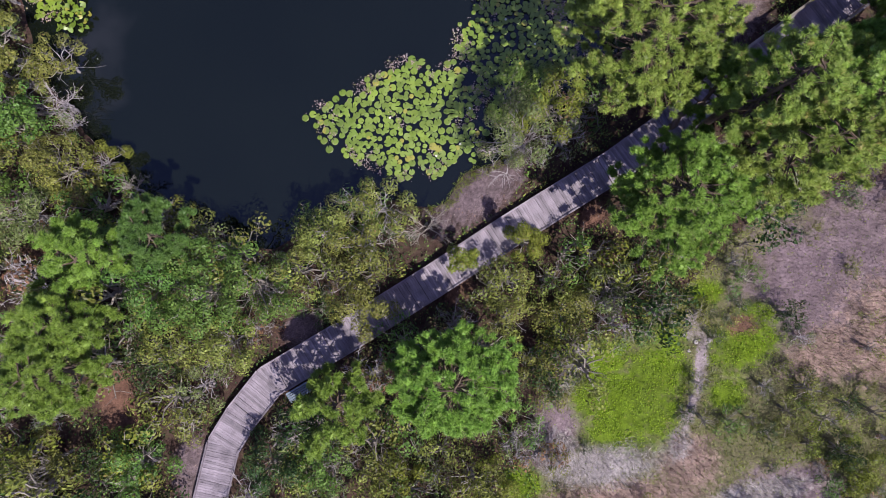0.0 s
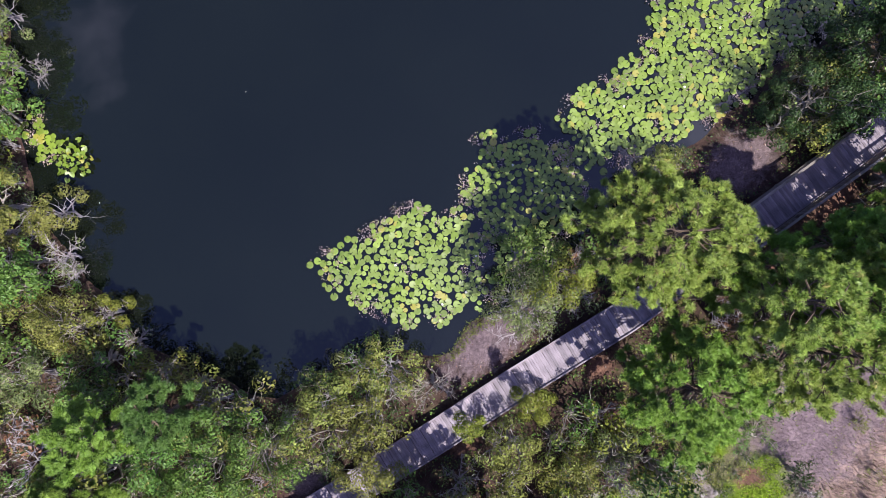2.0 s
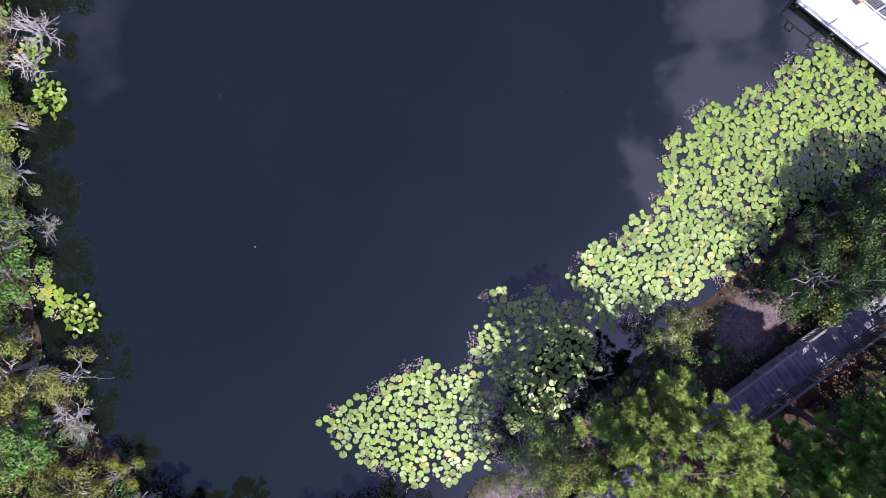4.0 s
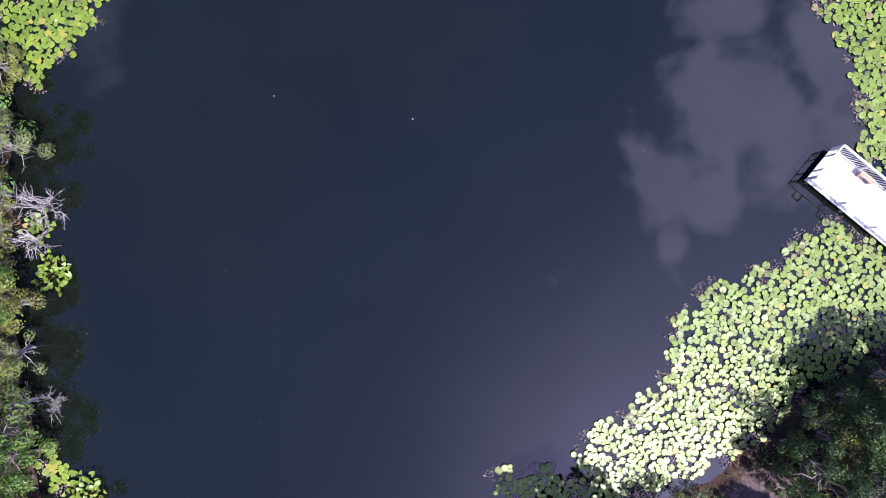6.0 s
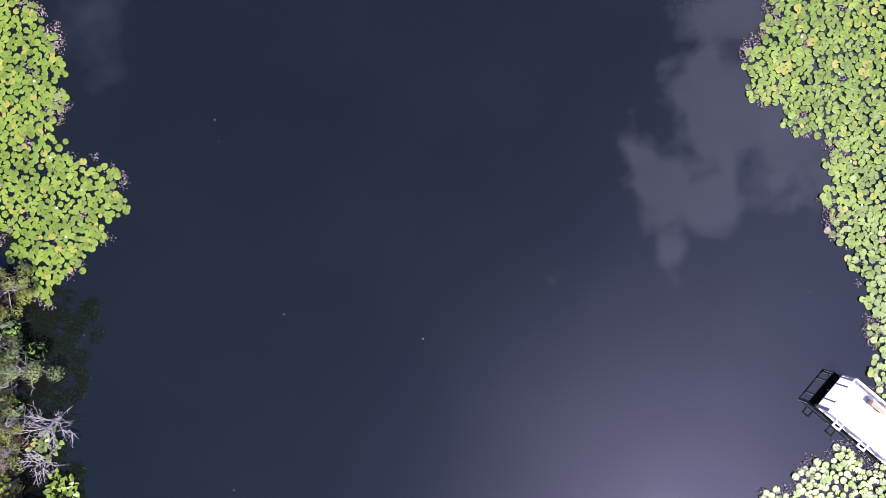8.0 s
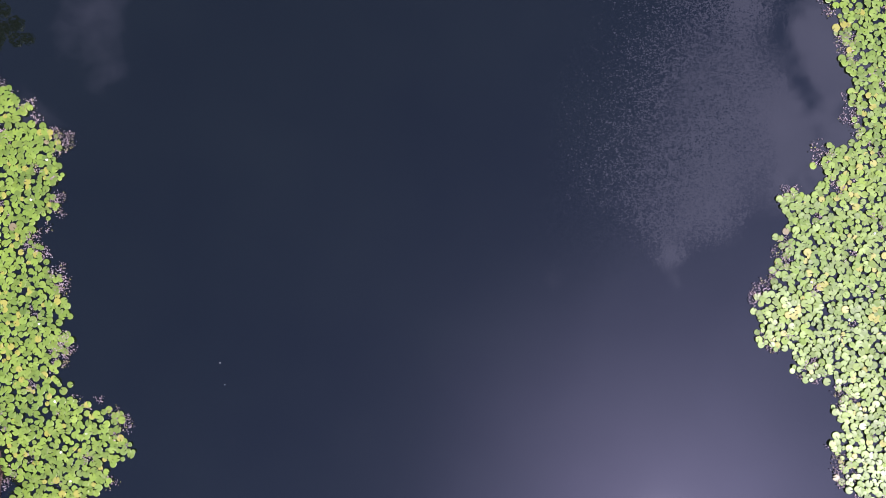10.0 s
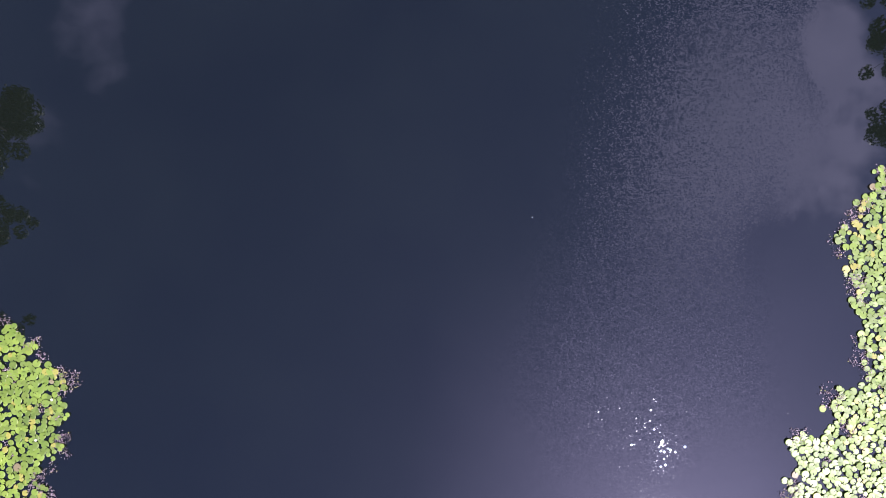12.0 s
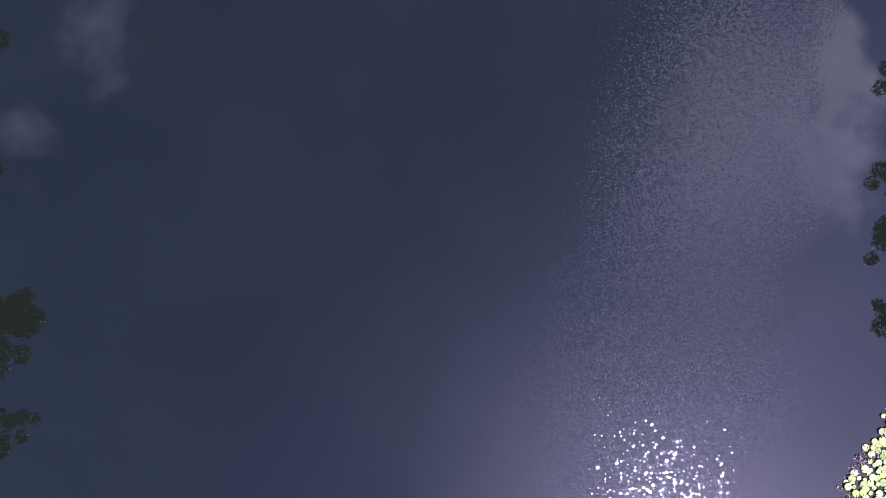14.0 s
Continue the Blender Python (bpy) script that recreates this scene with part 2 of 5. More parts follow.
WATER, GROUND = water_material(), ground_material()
PAD_ONE, PAD_MANY = pad_material("lily_leaf", True), pad_material("lily_leaf_joined", False)
PINE_GREEN = foliage("pine_needles", (0.14, 0.235, 0.04), (0.33, 0.44, 0.095), (0.34, 0.31, 0.10), 0.05, 0.45, 0.2)
PINE_DEEP = foliage("pine_needles_deep", (0.095, 0.20, 0.03), (0.245, 0.39, 0.068), None, 0.0, 0.45, 0.2)
PINE_DARK = foliage("pine_needles_dark", (0.045, 0.095, 0.022), (0.12, 0.20, 0.045), None, 0.0, 0.5, 0.2)
LEAF_OLIVE = foliage("olive_leaves", (0.09, 0.112, 0.026), (0.295, 0.325, 0.082), (0.17, 0.14, 0.05), 0.05)
LEAF_GREY = foliage("grey_green_leaves", (0.08, 0.115, 0.04), (0.235, 0.295, 0.11), (0.22, 0.20, 0.13), 0.08)
LEAF_GREEN = foliage("green_leaves", (0.045, 0.105, 0.022), (0.165, 0.28, 0.06), (0.17, 0.17, 0.05), 0.04)
LEAF_YELLOW = foliage("yellow_green_leaves", (0.10, 0.135, 0.018), (0.25, 0.29, 0.05), (0.24, 0.21, 0.06), 0.04)
LEAF_DARK = foliage("dark_leaves", (0.018, 0.042, 0.016), (0.062, 0.11, 0.03), (0.13, 0.14, 0.04), 0.05)
LEAF_RUST = foliage("rusty_leaves", (0.13, 0.06, 0.035), (0.30, 0.17, 0.10), (0.15, 0.16, 0.05), 0.2)
MAT_LEAF = foliage("meadow_leaves", (0.11, 0.20, 0.008), (0.27, 0.41, 0.022), (0.28, 0.28, 0.06), 0.06, 0.5, 0.25)
DRY_BLADE = foliage("dry_grass", (0.17, 0.115, 0.10), (0.50, 0.37, 0.33), (0.16, 0.17, 0.06), 0.2, 0.7, 0.2)
MAUVE_BLADE = foliage("mauve_dry_grass", (0.13, 0.098, 0.118), (0.40, 0.31, 0.35), (0.13, 0.14, 0.06), 0.15, 0.7, 0.2)
PALE_BLADE = foliage("pale_dry_stems", (0.24, 0.21, 0.22), (0.58, 0.54, 0.55), (0.2, 0.19, 0.1), 0.15, 0.7, 0.2)
DEAD_LEAF = foliage("withered_lily_leaves", (0.17, 0.115, 0.122), (0.50, 0.39, 0.40), (0.34, 0.34, 0.10), 0.12, 0.6, 0.1)
LITTER = foliage("fallen_leaves", (0.09, 0.045, 0.035), (0.30, 0.19, 0.15), (0.36, 0.30, 0.28), 0.2, 0.7, 0.1)
BARK = rough_stuff("pine_bark", (0.06, 0.042, 0.034), (0.19, 0.14, 0.115), 9.0, 0.9, 0.5)
TWIG = rough_stuff("grey_twigs", (0.17, 0.15, 0.14), (0.42, 0.38, 0.36), 12.0, 0.85, 0.3)
TWIG_PALE = rough_stuff("bleached_twigs", (0.22, 0.195, 0.21), (0.48, 0.44, 0.47), 12.0, 0.85, 0.3)
PLANK = rough_stuff("weathered_planks", (0.065, 0.055, 0.075), (0.38, 0.33, 0.40), 7.0, 0.72, 0.4, (0.6, 9.0, 4.0), True, 0.4)
TIMBER = rough_stuff("weathered_timber", (0.12, 0.105, 0.10), (0.34, 0.31, 0.30), 8.0, 0.8, 0.4, (1, 1, 3))
# dock wood: the burnt-out look of strong sun is put into the colour
DOCK_WOOD = rough_stuff("overexposed_dock_planks", (0.64, 0.62, 0.63), (0.84, 0.82, 0.83), 7.0, 0.6, 0.3, (0.6, 9.0, 4.0), True, 0.5)
BLUE_WOOD = rough_stuff("blue_grey_boards", (0.09, 0.12, 0.17), (0.24, 0.29, 0.37), 8.0, 0.7, 0.3, (1, 6, 1))
RUST_WOOD = rough_stuff("orange_brown_board", (0.46, 0.30, 0.22), (0.66, 0.47, 0.37), 8.0, 0.7, 0.3, (1, 6, 1))
PETAL, _n = material("white_petals")
finish(_n, _n.add("ShaderNodeBsdfPrincipled", {"Base Color": (0.82, 0.82, 0.78, 1), "Roughness": 0.5}).outputs[0])


# ---- mesh tools ----
rng = np.random.default_rng(7)


class Geo:
    """Gathers points and faces for one mesh."""

    def __init__(self):
        self.points, self.quads, self.tris, self.count = [], [], [], 0

    def put(self, points, faces):
        points, faces = np.asarray(points, float).reshape(-1, 3), np.asarray(faces, int)
        (self.quads if faces.shape[1] == 4 else self.tris).append(faces + self.count)
        self.points.append(points)
        self.count += len(points)

    def mesh(self, name, mat, smooth=False):
        data = bpy.data.meshes.new(name)
        faces = [f for group in self.quads + self.tris for f in group.tolist()]
        data.from_pydata(np.concatenate(self.points).tolist(), [], faces)
        data.materials.append(mat)
        if smooth:
            data.polygons.foreach_set("use_smooth", [True] * len(faces))
        data.update()
        return data

    def tube(self, path, radii, sides=5):
        path, radii = np.asarray(path, float), np.asarray(radii, float)
        along = np.gradient(path, axis=0)
        along /= np.linalg.norm(along, axis=1, keepdims=True) + 1e-9
        side = np.cross(along, np.array([0.31, 0.87, 0.38]))
        side /= np.linalg.norm(side, axis=1, keepdims=True) + 1e-9
        other = np.cross(along, side)
        turn = np.linspace(0, 2 * np.pi, sides, endpoint=False)
        ring = path[:, None] + radii[:, None, None] * (np.cos(turn)[None, :, None] * side[:, None] + np.sin(turn)[None, :, None] * other[:, None])
        k = len(path)
        i, j = np.meshgrid(np.arange(k - 1), np.arange(sides), indexing="ij")
        a, b = i * sides + j, i * sides + (j + 1) % sides
        self.put(ring, np.stack([a, b, b + sides, a + sides], -1).reshape(-1, 4))

    def leaves(self, centres, normals, size, slim=0.6):
        """Pointed leaves, one folded quad each."""
        k = len(centres)
        spin = rng.normal(size=(k, 3))
        u = np.cross(normals, spin)
        u /= np.linalg.norm(u, axis=1, keepdims=True) + 1e-9
        v = np.cross(normals, u)
        v /= np.linalg.norm(v, axis=1, keepdims=True) + 1e-9
        s = (size * rng.uniform(0.65, 1.35, k))[:, None]
        droop = normals * s * 0.12
        quad = np.stack([centres - u * s * 0.5, centres + v * s * 0.5 * slim + droop, centres + u * s * 0.5, centres - v * s * 0.5 * slim + droop], 1)
        self.put(quad, np.arange(4 * k).reshape(k, 4))

    def needles(self, centres, ways, count, length, width):
        """Bursts of needles round each shoot."""
        k = len(centres)
        d = rng.normal(size=(k, count, 3))
        d /= np.linalg.norm(d, axis=2, keepdims=True)
        d = d + ways[:, None] * 0.6
        d /= np.linalg.norm(d, axis=2, keepdims=True)
        side = np.cross(d, np.array([0.25, -0.3, 1.0]) + 0.35 * rng.normal(size=(k, count, 3)))
        side /= np.linalg.norm(side, axis=2, keepdims=True)
        reach = length * rng.uniform(0.7, 1.15, (k, count, 1))
        start = centres[:, None] + d * 0.04
        tri = np.stack([start - side * width * 0.5, start + side * width * 0.5, start + d * reach], 2)
        self.put(tri.reshape(-1, 3), np.arange(3 * k * count).reshape(-1, 3))

    def cushions(self, centres, radius):
        """Rounded needle masses under the bursts."""
        k = len(centres)
        turn = np.linspace(0, 2 * np.pi, 6, endpoint=False)
        shape = np.concatenate([[(0, 0, 0.62)], np.stack([0.62 * np.cos(turn), 0.62 * np.sin(turn), 0 * turn + 0.4], 1), np.stack([np.cos(turn + 0.5), np.sin(turn + 0.5), 0 * turn - 0.15], 1)])
        size = radius * rng.uniform(0.75, 1.2, (k, 1, 1))
        points = centres[:, None] + shape[None] * size + rng.normal(size=(k, 13, 3)) * 0.16 * radius
        base = 13 * np.arange(k)[:, None, None]
        cap = np.array([(0, 1 + i, 1 + (i + 1) % 6) for i in range(6)])
        skirt = np.array([(1 + i, 7 + i, 7 + (i + 1) % 6, 1 + (i + 1) % 6) for i in range(6)])
        start = self.count
        self.put(points.reshape(-1, 3), (cap[None] + base).reshape(-1, 3))
        self.quads.append((skirt[None] + base).reshape(-1, 4) + start)

    def box(self, lo, hi):
        x0, y0, z0 = lo
        x1, y1, z1 = hi
        self.put([(x0, y0, z0), (x1, y0, z0), (x1, y1, z0), (x0, y1, z0), (x0, y0, z1), (x1, y0, z1), (x1, y1, z1), (x0, y1, z1)],
                 [(3, 2, 1, 0), (4, 5, 6, 7), (0, 1, 5, 4), (1, 2, 6, 5), (2, 3, 7, 6), (3, 0, 4, 7)])


def part(name, geo, mat, parent, label="", smooth=False):
    data = geo if isinstance(geo, bpy.types.Mesh) else geo.mesh(name, mat, smooth)
    ob = new(name, data)
    ob.parent = parent
    if label:
        tagged(ob, label)
    return ob


def unit(v):
    return v / (np.linalg.norm(v, axis=-1, keepdims=True) + 1e-9)


def bent(a, b, sag=0.0, wobble=0.08, steps=6):
    """A slightly crooked line from a to b."""
    t = np.linspace(0, 1, steps)[:, None]
    a, b = np.asarray(a, float), np.asarray(b, float)
    reach = np.linalg.norm(b - a)
    drift = rng.normal(size=(steps, 3)) * wobble * reach * np.sin(np.pi * t)
    return a + (b - a) * t + drift + np.array([0, 0, sag]) * np.sin(np.pi * t)


# ---- the plan: shore, zones, boardwalk ----
SHORE = [(-33, 128), (-32.32, 90.8), (-31.73, 75.08), (-30.62, 61.31), (-29.52, 49.49), (-28.36, 41.6), (-27.52, 34.69), (-26.88, 27.77), (-26.36, 20.84), (-25.3, 15),
         (-23.6, 10.5), (-20.6, 7.2), (-17.6, 4.0), (-13.5, 2.3), (-10.5, 1.2), (-8.0, 2.6), (-5.0, 4.0), (-2.4, 3.6), (-0.6, 3.9), (2.0, 6.2), (5.2, 8.1), (8.8, 11.5),
         (11.4, 14.1), (14.2, 16.4), (16.4, 17.6), (18.23, 20.05), (21.01, 21.66), (24.98, 23.69), (28.93, 27.12), (32.31, 34.17), (32.0, 50.2), (29.65, 66.13), (27.49, 78.03), (27.12, 93.86), (33, 128)]
WALKWAY = [(-15.0, -22.0), (-13.85, -13.0), (-13.1, -9.9), (-12.1, -8.3), (-10.5, -6.3), (-5.9, -3.65), (-0.7, -0.45), (3.2, 2.05), (9.4, 5.8), (15.0, 9.75), (18.8, 12.45), (24.2, 16.3), (31.6, 21.8)]
DECK_Z, DECK_HALF = 0.82, 0.95


def inside(poly, x, y):
    poly = np.asarray(poly, float)
    hit = np.zeros(np.shape(x), bool)
    for (x0, y0), (x1, y1) in zip(poly, np.roll(poly, -1, 0)):
        cross = (y0 > y) != (y1 > y)
        hit ^= cross & (x < (x1 - x0) * (y - y0) / (y1 - y0 + 1e-12) + x0)
    return hit


def gap_to(line, x, y, closed=False):
    line = np.asarray(line, float)
    ends = np.roll(line, -1, 0) if closed else line[1:]
    best = np.full(np.shape(x), 1e9)
    for (x0, y0), (x1, y1) in zip(line, ends):
        dx, dy = x1 - x0, y1 - y0
        t = np.clip(((x - x0) * dx + (y - y0) * dy) / (dx * dx + dy * dy + 1e-12), 0, 1)
        best = np.minimum(best, np.hypot(x - x0 - t * dx, y - y0 - t * dy))
    return best


def inland(x, y):
    """Metres from the shore, above 0 on land."""
    d = gap_to(SHORE, x, y, True) * np.where(inside(SHORE, x, y), -1, 1)
    return d + 0.35 * np.sin(1.3 * x + 0.7 * y) * np.sin(0.9 * y - 0.5 * x)


def height(x, y):
    d = inland(x, y)
    land = 0.3 * np.clip(d / 1.6, 0, 1) ** 0.8
    mound = 0.12 * np.sin(0.45 * x + 1) * np.sin(0.38 * y) + 0.05 * np.sin(1.7 * x) * np.sin(1.9 * y + 0.5)
    return np.where(d > 0, land + mound * np.clip(d / 3, 0, 1), np.maximum(-1.6, d * 0.35))


def blob(x, y, cx, cy, rx, ry, turn=0.0):
    c, s = math.cos(radians(turn)), math.sin(radians(turn))
    u, v = ((x - cx) * c + (y - cy) * s) / rx, (-(x - cx) * s + (y - cy) * c) / ry
    return np.clip(1.0 - 0.5 * np.hypot(u, v), 0, 1)


OPEN_FIELD = [(4.2, -40), (4.6, -8.5), (8.3, -4.6), (12.5, -2.2), (16.0, 1.5), (18.5, 3.2), (60, 6), (60, -40)]
ZONES = {
    "bank": [(1.5, 4.3, 3.0, 1.3, 35), (-8.8, -3.4, 1.2, 0.9, 30), (16.6, 14.7, 2.2, 1.5, 30), (-15.0, -11.5, 1.0, 2.0, 0)],
    "litter": [(-19.4, -6.9, 1.1, 1.6, 10), (-18.7, -8.6, 1.5, 0.9, 0), (16.6, -3.4, 0.9, 0.6, 0), (-23.0, 1.2, 1.4, 0.8, 0), (9.0, 0.4, 0.8, 0.5, 0), (22.0, 12.4, 1.4, 0.7, 38), (8.2, 3.0, 1.0, 0.6, 30), (17.4, 8.6, 1.4, 0.7, 35), (19.6, 10.6, 1.4, 0.6, 36), (0.4, -1.4, 0.9, 0.6, 30)],
    "meadow": [(10.3, -7.9, 2.7, 2.3, -20), (11.6, -6.2, 2.0, 1.7, 10), (9.2, -9.3, 1.8, 1.0, 10), (7.6, -7.4, 0.9, 1.3, 0), (8.6, -5.4, 1.6, 1.0, 30), (12.6, -3.8, 1.0, 0.8, 0), (15.6, -7.4, 1.2, 0.9, 0), (14.6, -1.6, 1.0, 0.8, 0), (16.7, -4.6, 2.2, 1.3, 20), (3.8, -12.3, 1.2, 0.9, 0), (17.4, -2.8, 1.2, 0.7, 0)],
    "purple": [(21.0, -1.4, 4.4, 4.2, 20), (26, 1.0, 6, 4, 0), (19.0, -12.8, 3.0, 1.4, 0), (5.6, -9.6, 1.4, 2.2, -20)],
    "straw": [(21.8, -5.0, 2.8, 1.5, 15), (13.3, -11.2, 1.6, 1.6, 0), (9.2, -13.2, 5, 1.0, 5), (25, -4, 3, 3, 0)],
    "pale": [(8.4, -11.3, 3.0, 1.2, 8), (5.9, -10.9, 1.0, 1.4, 0), (12.7, -10.2, 0.7, 0.9, -20), (17.4, -12.9, 2.6, 0.7, 8), (7.0, -5.6, 0.6, 1.6, -25)],
    "path": [(13.6, -3.4, 0.42, 0.8, 10), (14.2, -5.5, 0.36, 1.7, -5), (13.5, -8.2, 0.3, 1.5, -20), (12.7, -10.0, 0.4, 0.6, 0)],
}


def zone(name, x, y):
    value = np.zeros(np.shape(x))
    for spot in ZONES[name]:
        value = np.maximum(value, blob(x, y, *spot))
    return value


def build_ground():
    fine_x, fine_y = np.arange(-40, 40.01, 0.5), np.arange(-24, 60.01, 0.5)
    far = np.array([3, 8, 16, 30, 55, 100, 200, 500, 1500.0])
    xs = np.concatenate([-40 - far[::-1], fine_x, 40 + far])
    ys = np.concatenate([-24 - far[::-1], fine_y, np.arange(61, 140, 1.5), 140 + far])
    x, y = np.meshgrid(xs, ys)
    data = bpy.data.meshes.new("ground")
    w = len(xs)
    i, j = np.meshgrid(np.arange(len(ys) - 1), np.arange(w - 1), indexing="ij")
    a = (i * w + j).ravel()
    data.from_pydata(np.stack([x.ravel(), y.ravel(), height(x, y).ravel()], 1).tolist(), [], np.stack([a, a + 1, a + 1 + w, a + w], 1).tolist())
    data.materials.append(GROUND)
    data.polygons.foreach_set("use_smooth", [True] * len(data.polygons))
    for name in ZONES:
        data.attributes.new(name, "FLOAT", "POINT").data.foreach_set("value", zone(name, x, y).ravel())
    open_land = inside(OPEN_FIELD, x, y) * 1.0
    data.attributes.new("field", "FLOAT", "POINT").data.foreach_set("value", open_land.ravel())
    tagged(new("ground", data), "brown leaf litter, dry grass and mossy green earth round the pond", "ground", kind="structure")


def build_water():
    g = Geo()
    g.put([(-45, -6, 0), (45, -6, 0), (45, 140, 0), (-45, 140, 0)], [(0, 1, 2, 3)])
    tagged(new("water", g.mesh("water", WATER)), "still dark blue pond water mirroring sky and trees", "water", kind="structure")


build_ground()
build_water()


# ---- boardwalk and dock ----
def box_mesh(name, size, mat, cut=0.006):
    """A board with chamfered edges, centred."""
    bm = bmesh.new()
    bmesh.ops.create_cube(bm, size=1.0)
    bmesh.ops.scale(bm, vec=size, verts=bm.verts)
    bmesh.ops.bevel(bm, geom=bm.edges[:], offset=cut, segments=1, affect="EDGES")
    data = bpy.data.meshes.new(name)
    bm.to_mesh(data)
    bm.free()
    data.materials.append(mat)
    return data


def put_board(name, data, parent, x, y, z, rz, ry=0.0, length=1.0):
    ob = new(name, data)
    ob.parent = parent
    ob.matrix_basis = pose(x, y, z, 0, ry, rz) @ Matrix.Diagonal((length, 1, 1, 1))
    return ob


def run_of(line):
    for (x0, y0), (x1, y1) in zip(line, line[1:]):
        yield x0, y0, x1, y1, math.hypot(x1 - x0, y1 - y0), math.degrees(math.atan2(y1 - y0, x1 - x0))


def build_boardwalk():
    root = tagged(new("boardwalk"), "weathered grey timber boardwalk on posts beside the pond", "boardwalk", kind="structure")
    plank = box_mesh("plank", (2 * DECK_HALF, 0.138, 0.04), PLANK)
    beam = box_mesh("beam", (1.0, 0.09, 0.18), TIMBER, 0.004)
    kerb = box_mesh("kerb", (1.0, 0.09, 0.09), PLANK, 0.005)
    post = box_mesh("post", (0.14, 0.14, 1.6), TIMBER, 0.01)
    r, last = random.Random(4), None
    for x0, y0, x1, y1, reach, turn in run_of(WALKWAY):
        c, s = math.cos(radians(turn)), math.sin(radians(turn))
        steps = max(1, round((reach + 0.25) / 0.147))
        for k in range(steps):
            d = (k + 0.5) * reach / steps
            put_board("plank", plank, root, x0 + c * d - s * r.uniform(-0.02, 0.02), y0 + s * d + c * r.uniform(-0.02, 0.02), DECK_Z - 0.02 + r.uniform(-0.006, 0.006), turn + 90 + r.uniform(-0.7, 0.7), 0, 1 + r.uniform(-0.012, 0.012))
        mx, my = (x0 + x1) / 2, (y0 + y1) / 2
        if last is not None:
            for share in (0.25, 0.5, 0.75):
                put_board("plank", plank, root, x0, y0, DECK_Z - 0.026 - 0.003 * share, last + (turn - last) * share + 90)
        last = turn
        for side in (-1, 1):
            ox, oy = -s * side, c * side
            put_board("beam", beam, root, mx + ox * 0.8, my + oy * 0.8, DECK_Z - 0.135, turn, 0, reach)
            put_board("kerb", kerb, root, mx + ox * (DECK_HALF - 0.03), my + oy * (DECK_HALF - 0.03), DECK_Z + 0.055, turn, 0, reach + 0.08)
            for k in range(int(reach / 2.4) + 1):
                d = min(reach, 0.3 + k * 2.4)
                put_board("post", post, root, x0 + c * d + ox * 0.8, y0 + s * d + oy * 0.8, DECK_Z - 0.9, turn)


def build_picket_rail(line, z, wood, label, shares, rail_h=1.0):
    """An open railing: posts at the given shares of its length, a thin cap and slender rods."""
    root = tagged(new("dock_railing"), label, "railing")
    (x0, y0), (x1, y1) = line
    reach, turn = math.hypot(x1 - x0, y1 - y0), math.degrees(math.atan2(y1 - y0, x1 - x0))
    post = box_mesh("post", (0.09, 0.09, rail_h), wood, 0.006)
    rod = box_mesh("rod", (0.014, 0.014, rail_h - 0.06), wood, 0.002)
    cap = box_mesh("cap_rail", (reach + 0.1, 0.09, 0.035), wood, 0.004)
    low = box_mesh("low_rail", (reach, 0.025, 0.03), wood, 0.003)
    put_board("cap_rail", cap, root, (x0 + x1) / 2, (y0 + y1) / 2, z + rail_h + 0.018, turn)
    put_board("low_rail", low, root, (x0 + x1) / 2, (y0 + y1) / 2, z + 0.1, turn)
    for share in shares:
        put_board("post", post, root, x0 + (x1 - x0) * share, y0 + (y1 - y0) * share, z + rail_h / 2, turn)
    count = int(reach / 0.13)
    for k in range(1, count):
        put_board("rod", rod, root, x0 + (x1 - x0) * k / count, y0 + (y1 - y0) * k / count, z + rail_h / 2 + 0.02, turn)


def build_railing(name, line, z, wood, label, slats=True, gap=1.9, rail_h=1.05):
    root = tagged(new(name), label, "railing")
    post = box_mesh("post", (0.09, 0.09, rail_h), wood, 0.006)
    top = box_mesh("top_rail", (1.0, 0.14, 0.04), wood, 0.004)
    low = box_mesh("bottom_rail", (1.0, 0.04, 0.09), wood, 0.004)
    slat = box_mesh("baluster", (0.035, 0.035, rail_h - 0.2), wood, 0.003)
    for x0, y0, x1, y1, reach, turn in run_of(line):
        c, s = math.cos(radians(turn)), math.sin(radians(turn))
        mx, my = (x0 + x1) / 2, (y0 + y1) / 2
        put_board("top_rail", top, root, mx, my, z + rail_h + 0.02, turn, 0, reach)
        put_board("bottom_rail", low, root, mx, my, z + 0.14, turn, 0, reach)
        put_board("upper_rail", low, root, mx, my, z + rail_h - 0.07, turn, 0, reach)
        count = max(1, round(reach / gap))
        for k in range(count + 1):
            d = reach * k / count
            put_board("post", post, root, x0 + c * d, y0 + s * d, z + rail_h / 2, turn)
        if slats:
            for k in range(int(reach / 0.13)):
                d = 0.065 + k * 0.13
                put_board("baluster", slat, root, x0 + c * d + 0.03 * s, y0 + s * d - 0.03 * c, z + rail_h / 2, turn)


def beside(line, off):
    """The line moved sideways by off metres."""
    out = []
    for k, (x, y) in enumerate(line):
        a, b = line[max(0, k - 1)], line[min(len(line) - 1, k + 1)]
        d = math.hypot(b[0] - a[0], b[1] - a[1])
        out.append((x - (b[1] - a[1]) / d * off, y + (b[0] - a[0]) / d * off))
    return out


DOCK_TURN, DOCK_Z, DOCK_WIDE, DOCK_LONG = -39.5, 0.42, 2.48, 15.5
DOCK_CORNER = (19.4, 33.5)


def on_dock(u, v):
    """u metres landward from the end, v metres across."""
    c, s = math.cos(radians(DOCK_TURN)), math.sin(radians(DOCK_TURN))
    return DOCK_CORNER[0] + c * u - s * v, DOCK_CORNER[1] + s * u + c * v


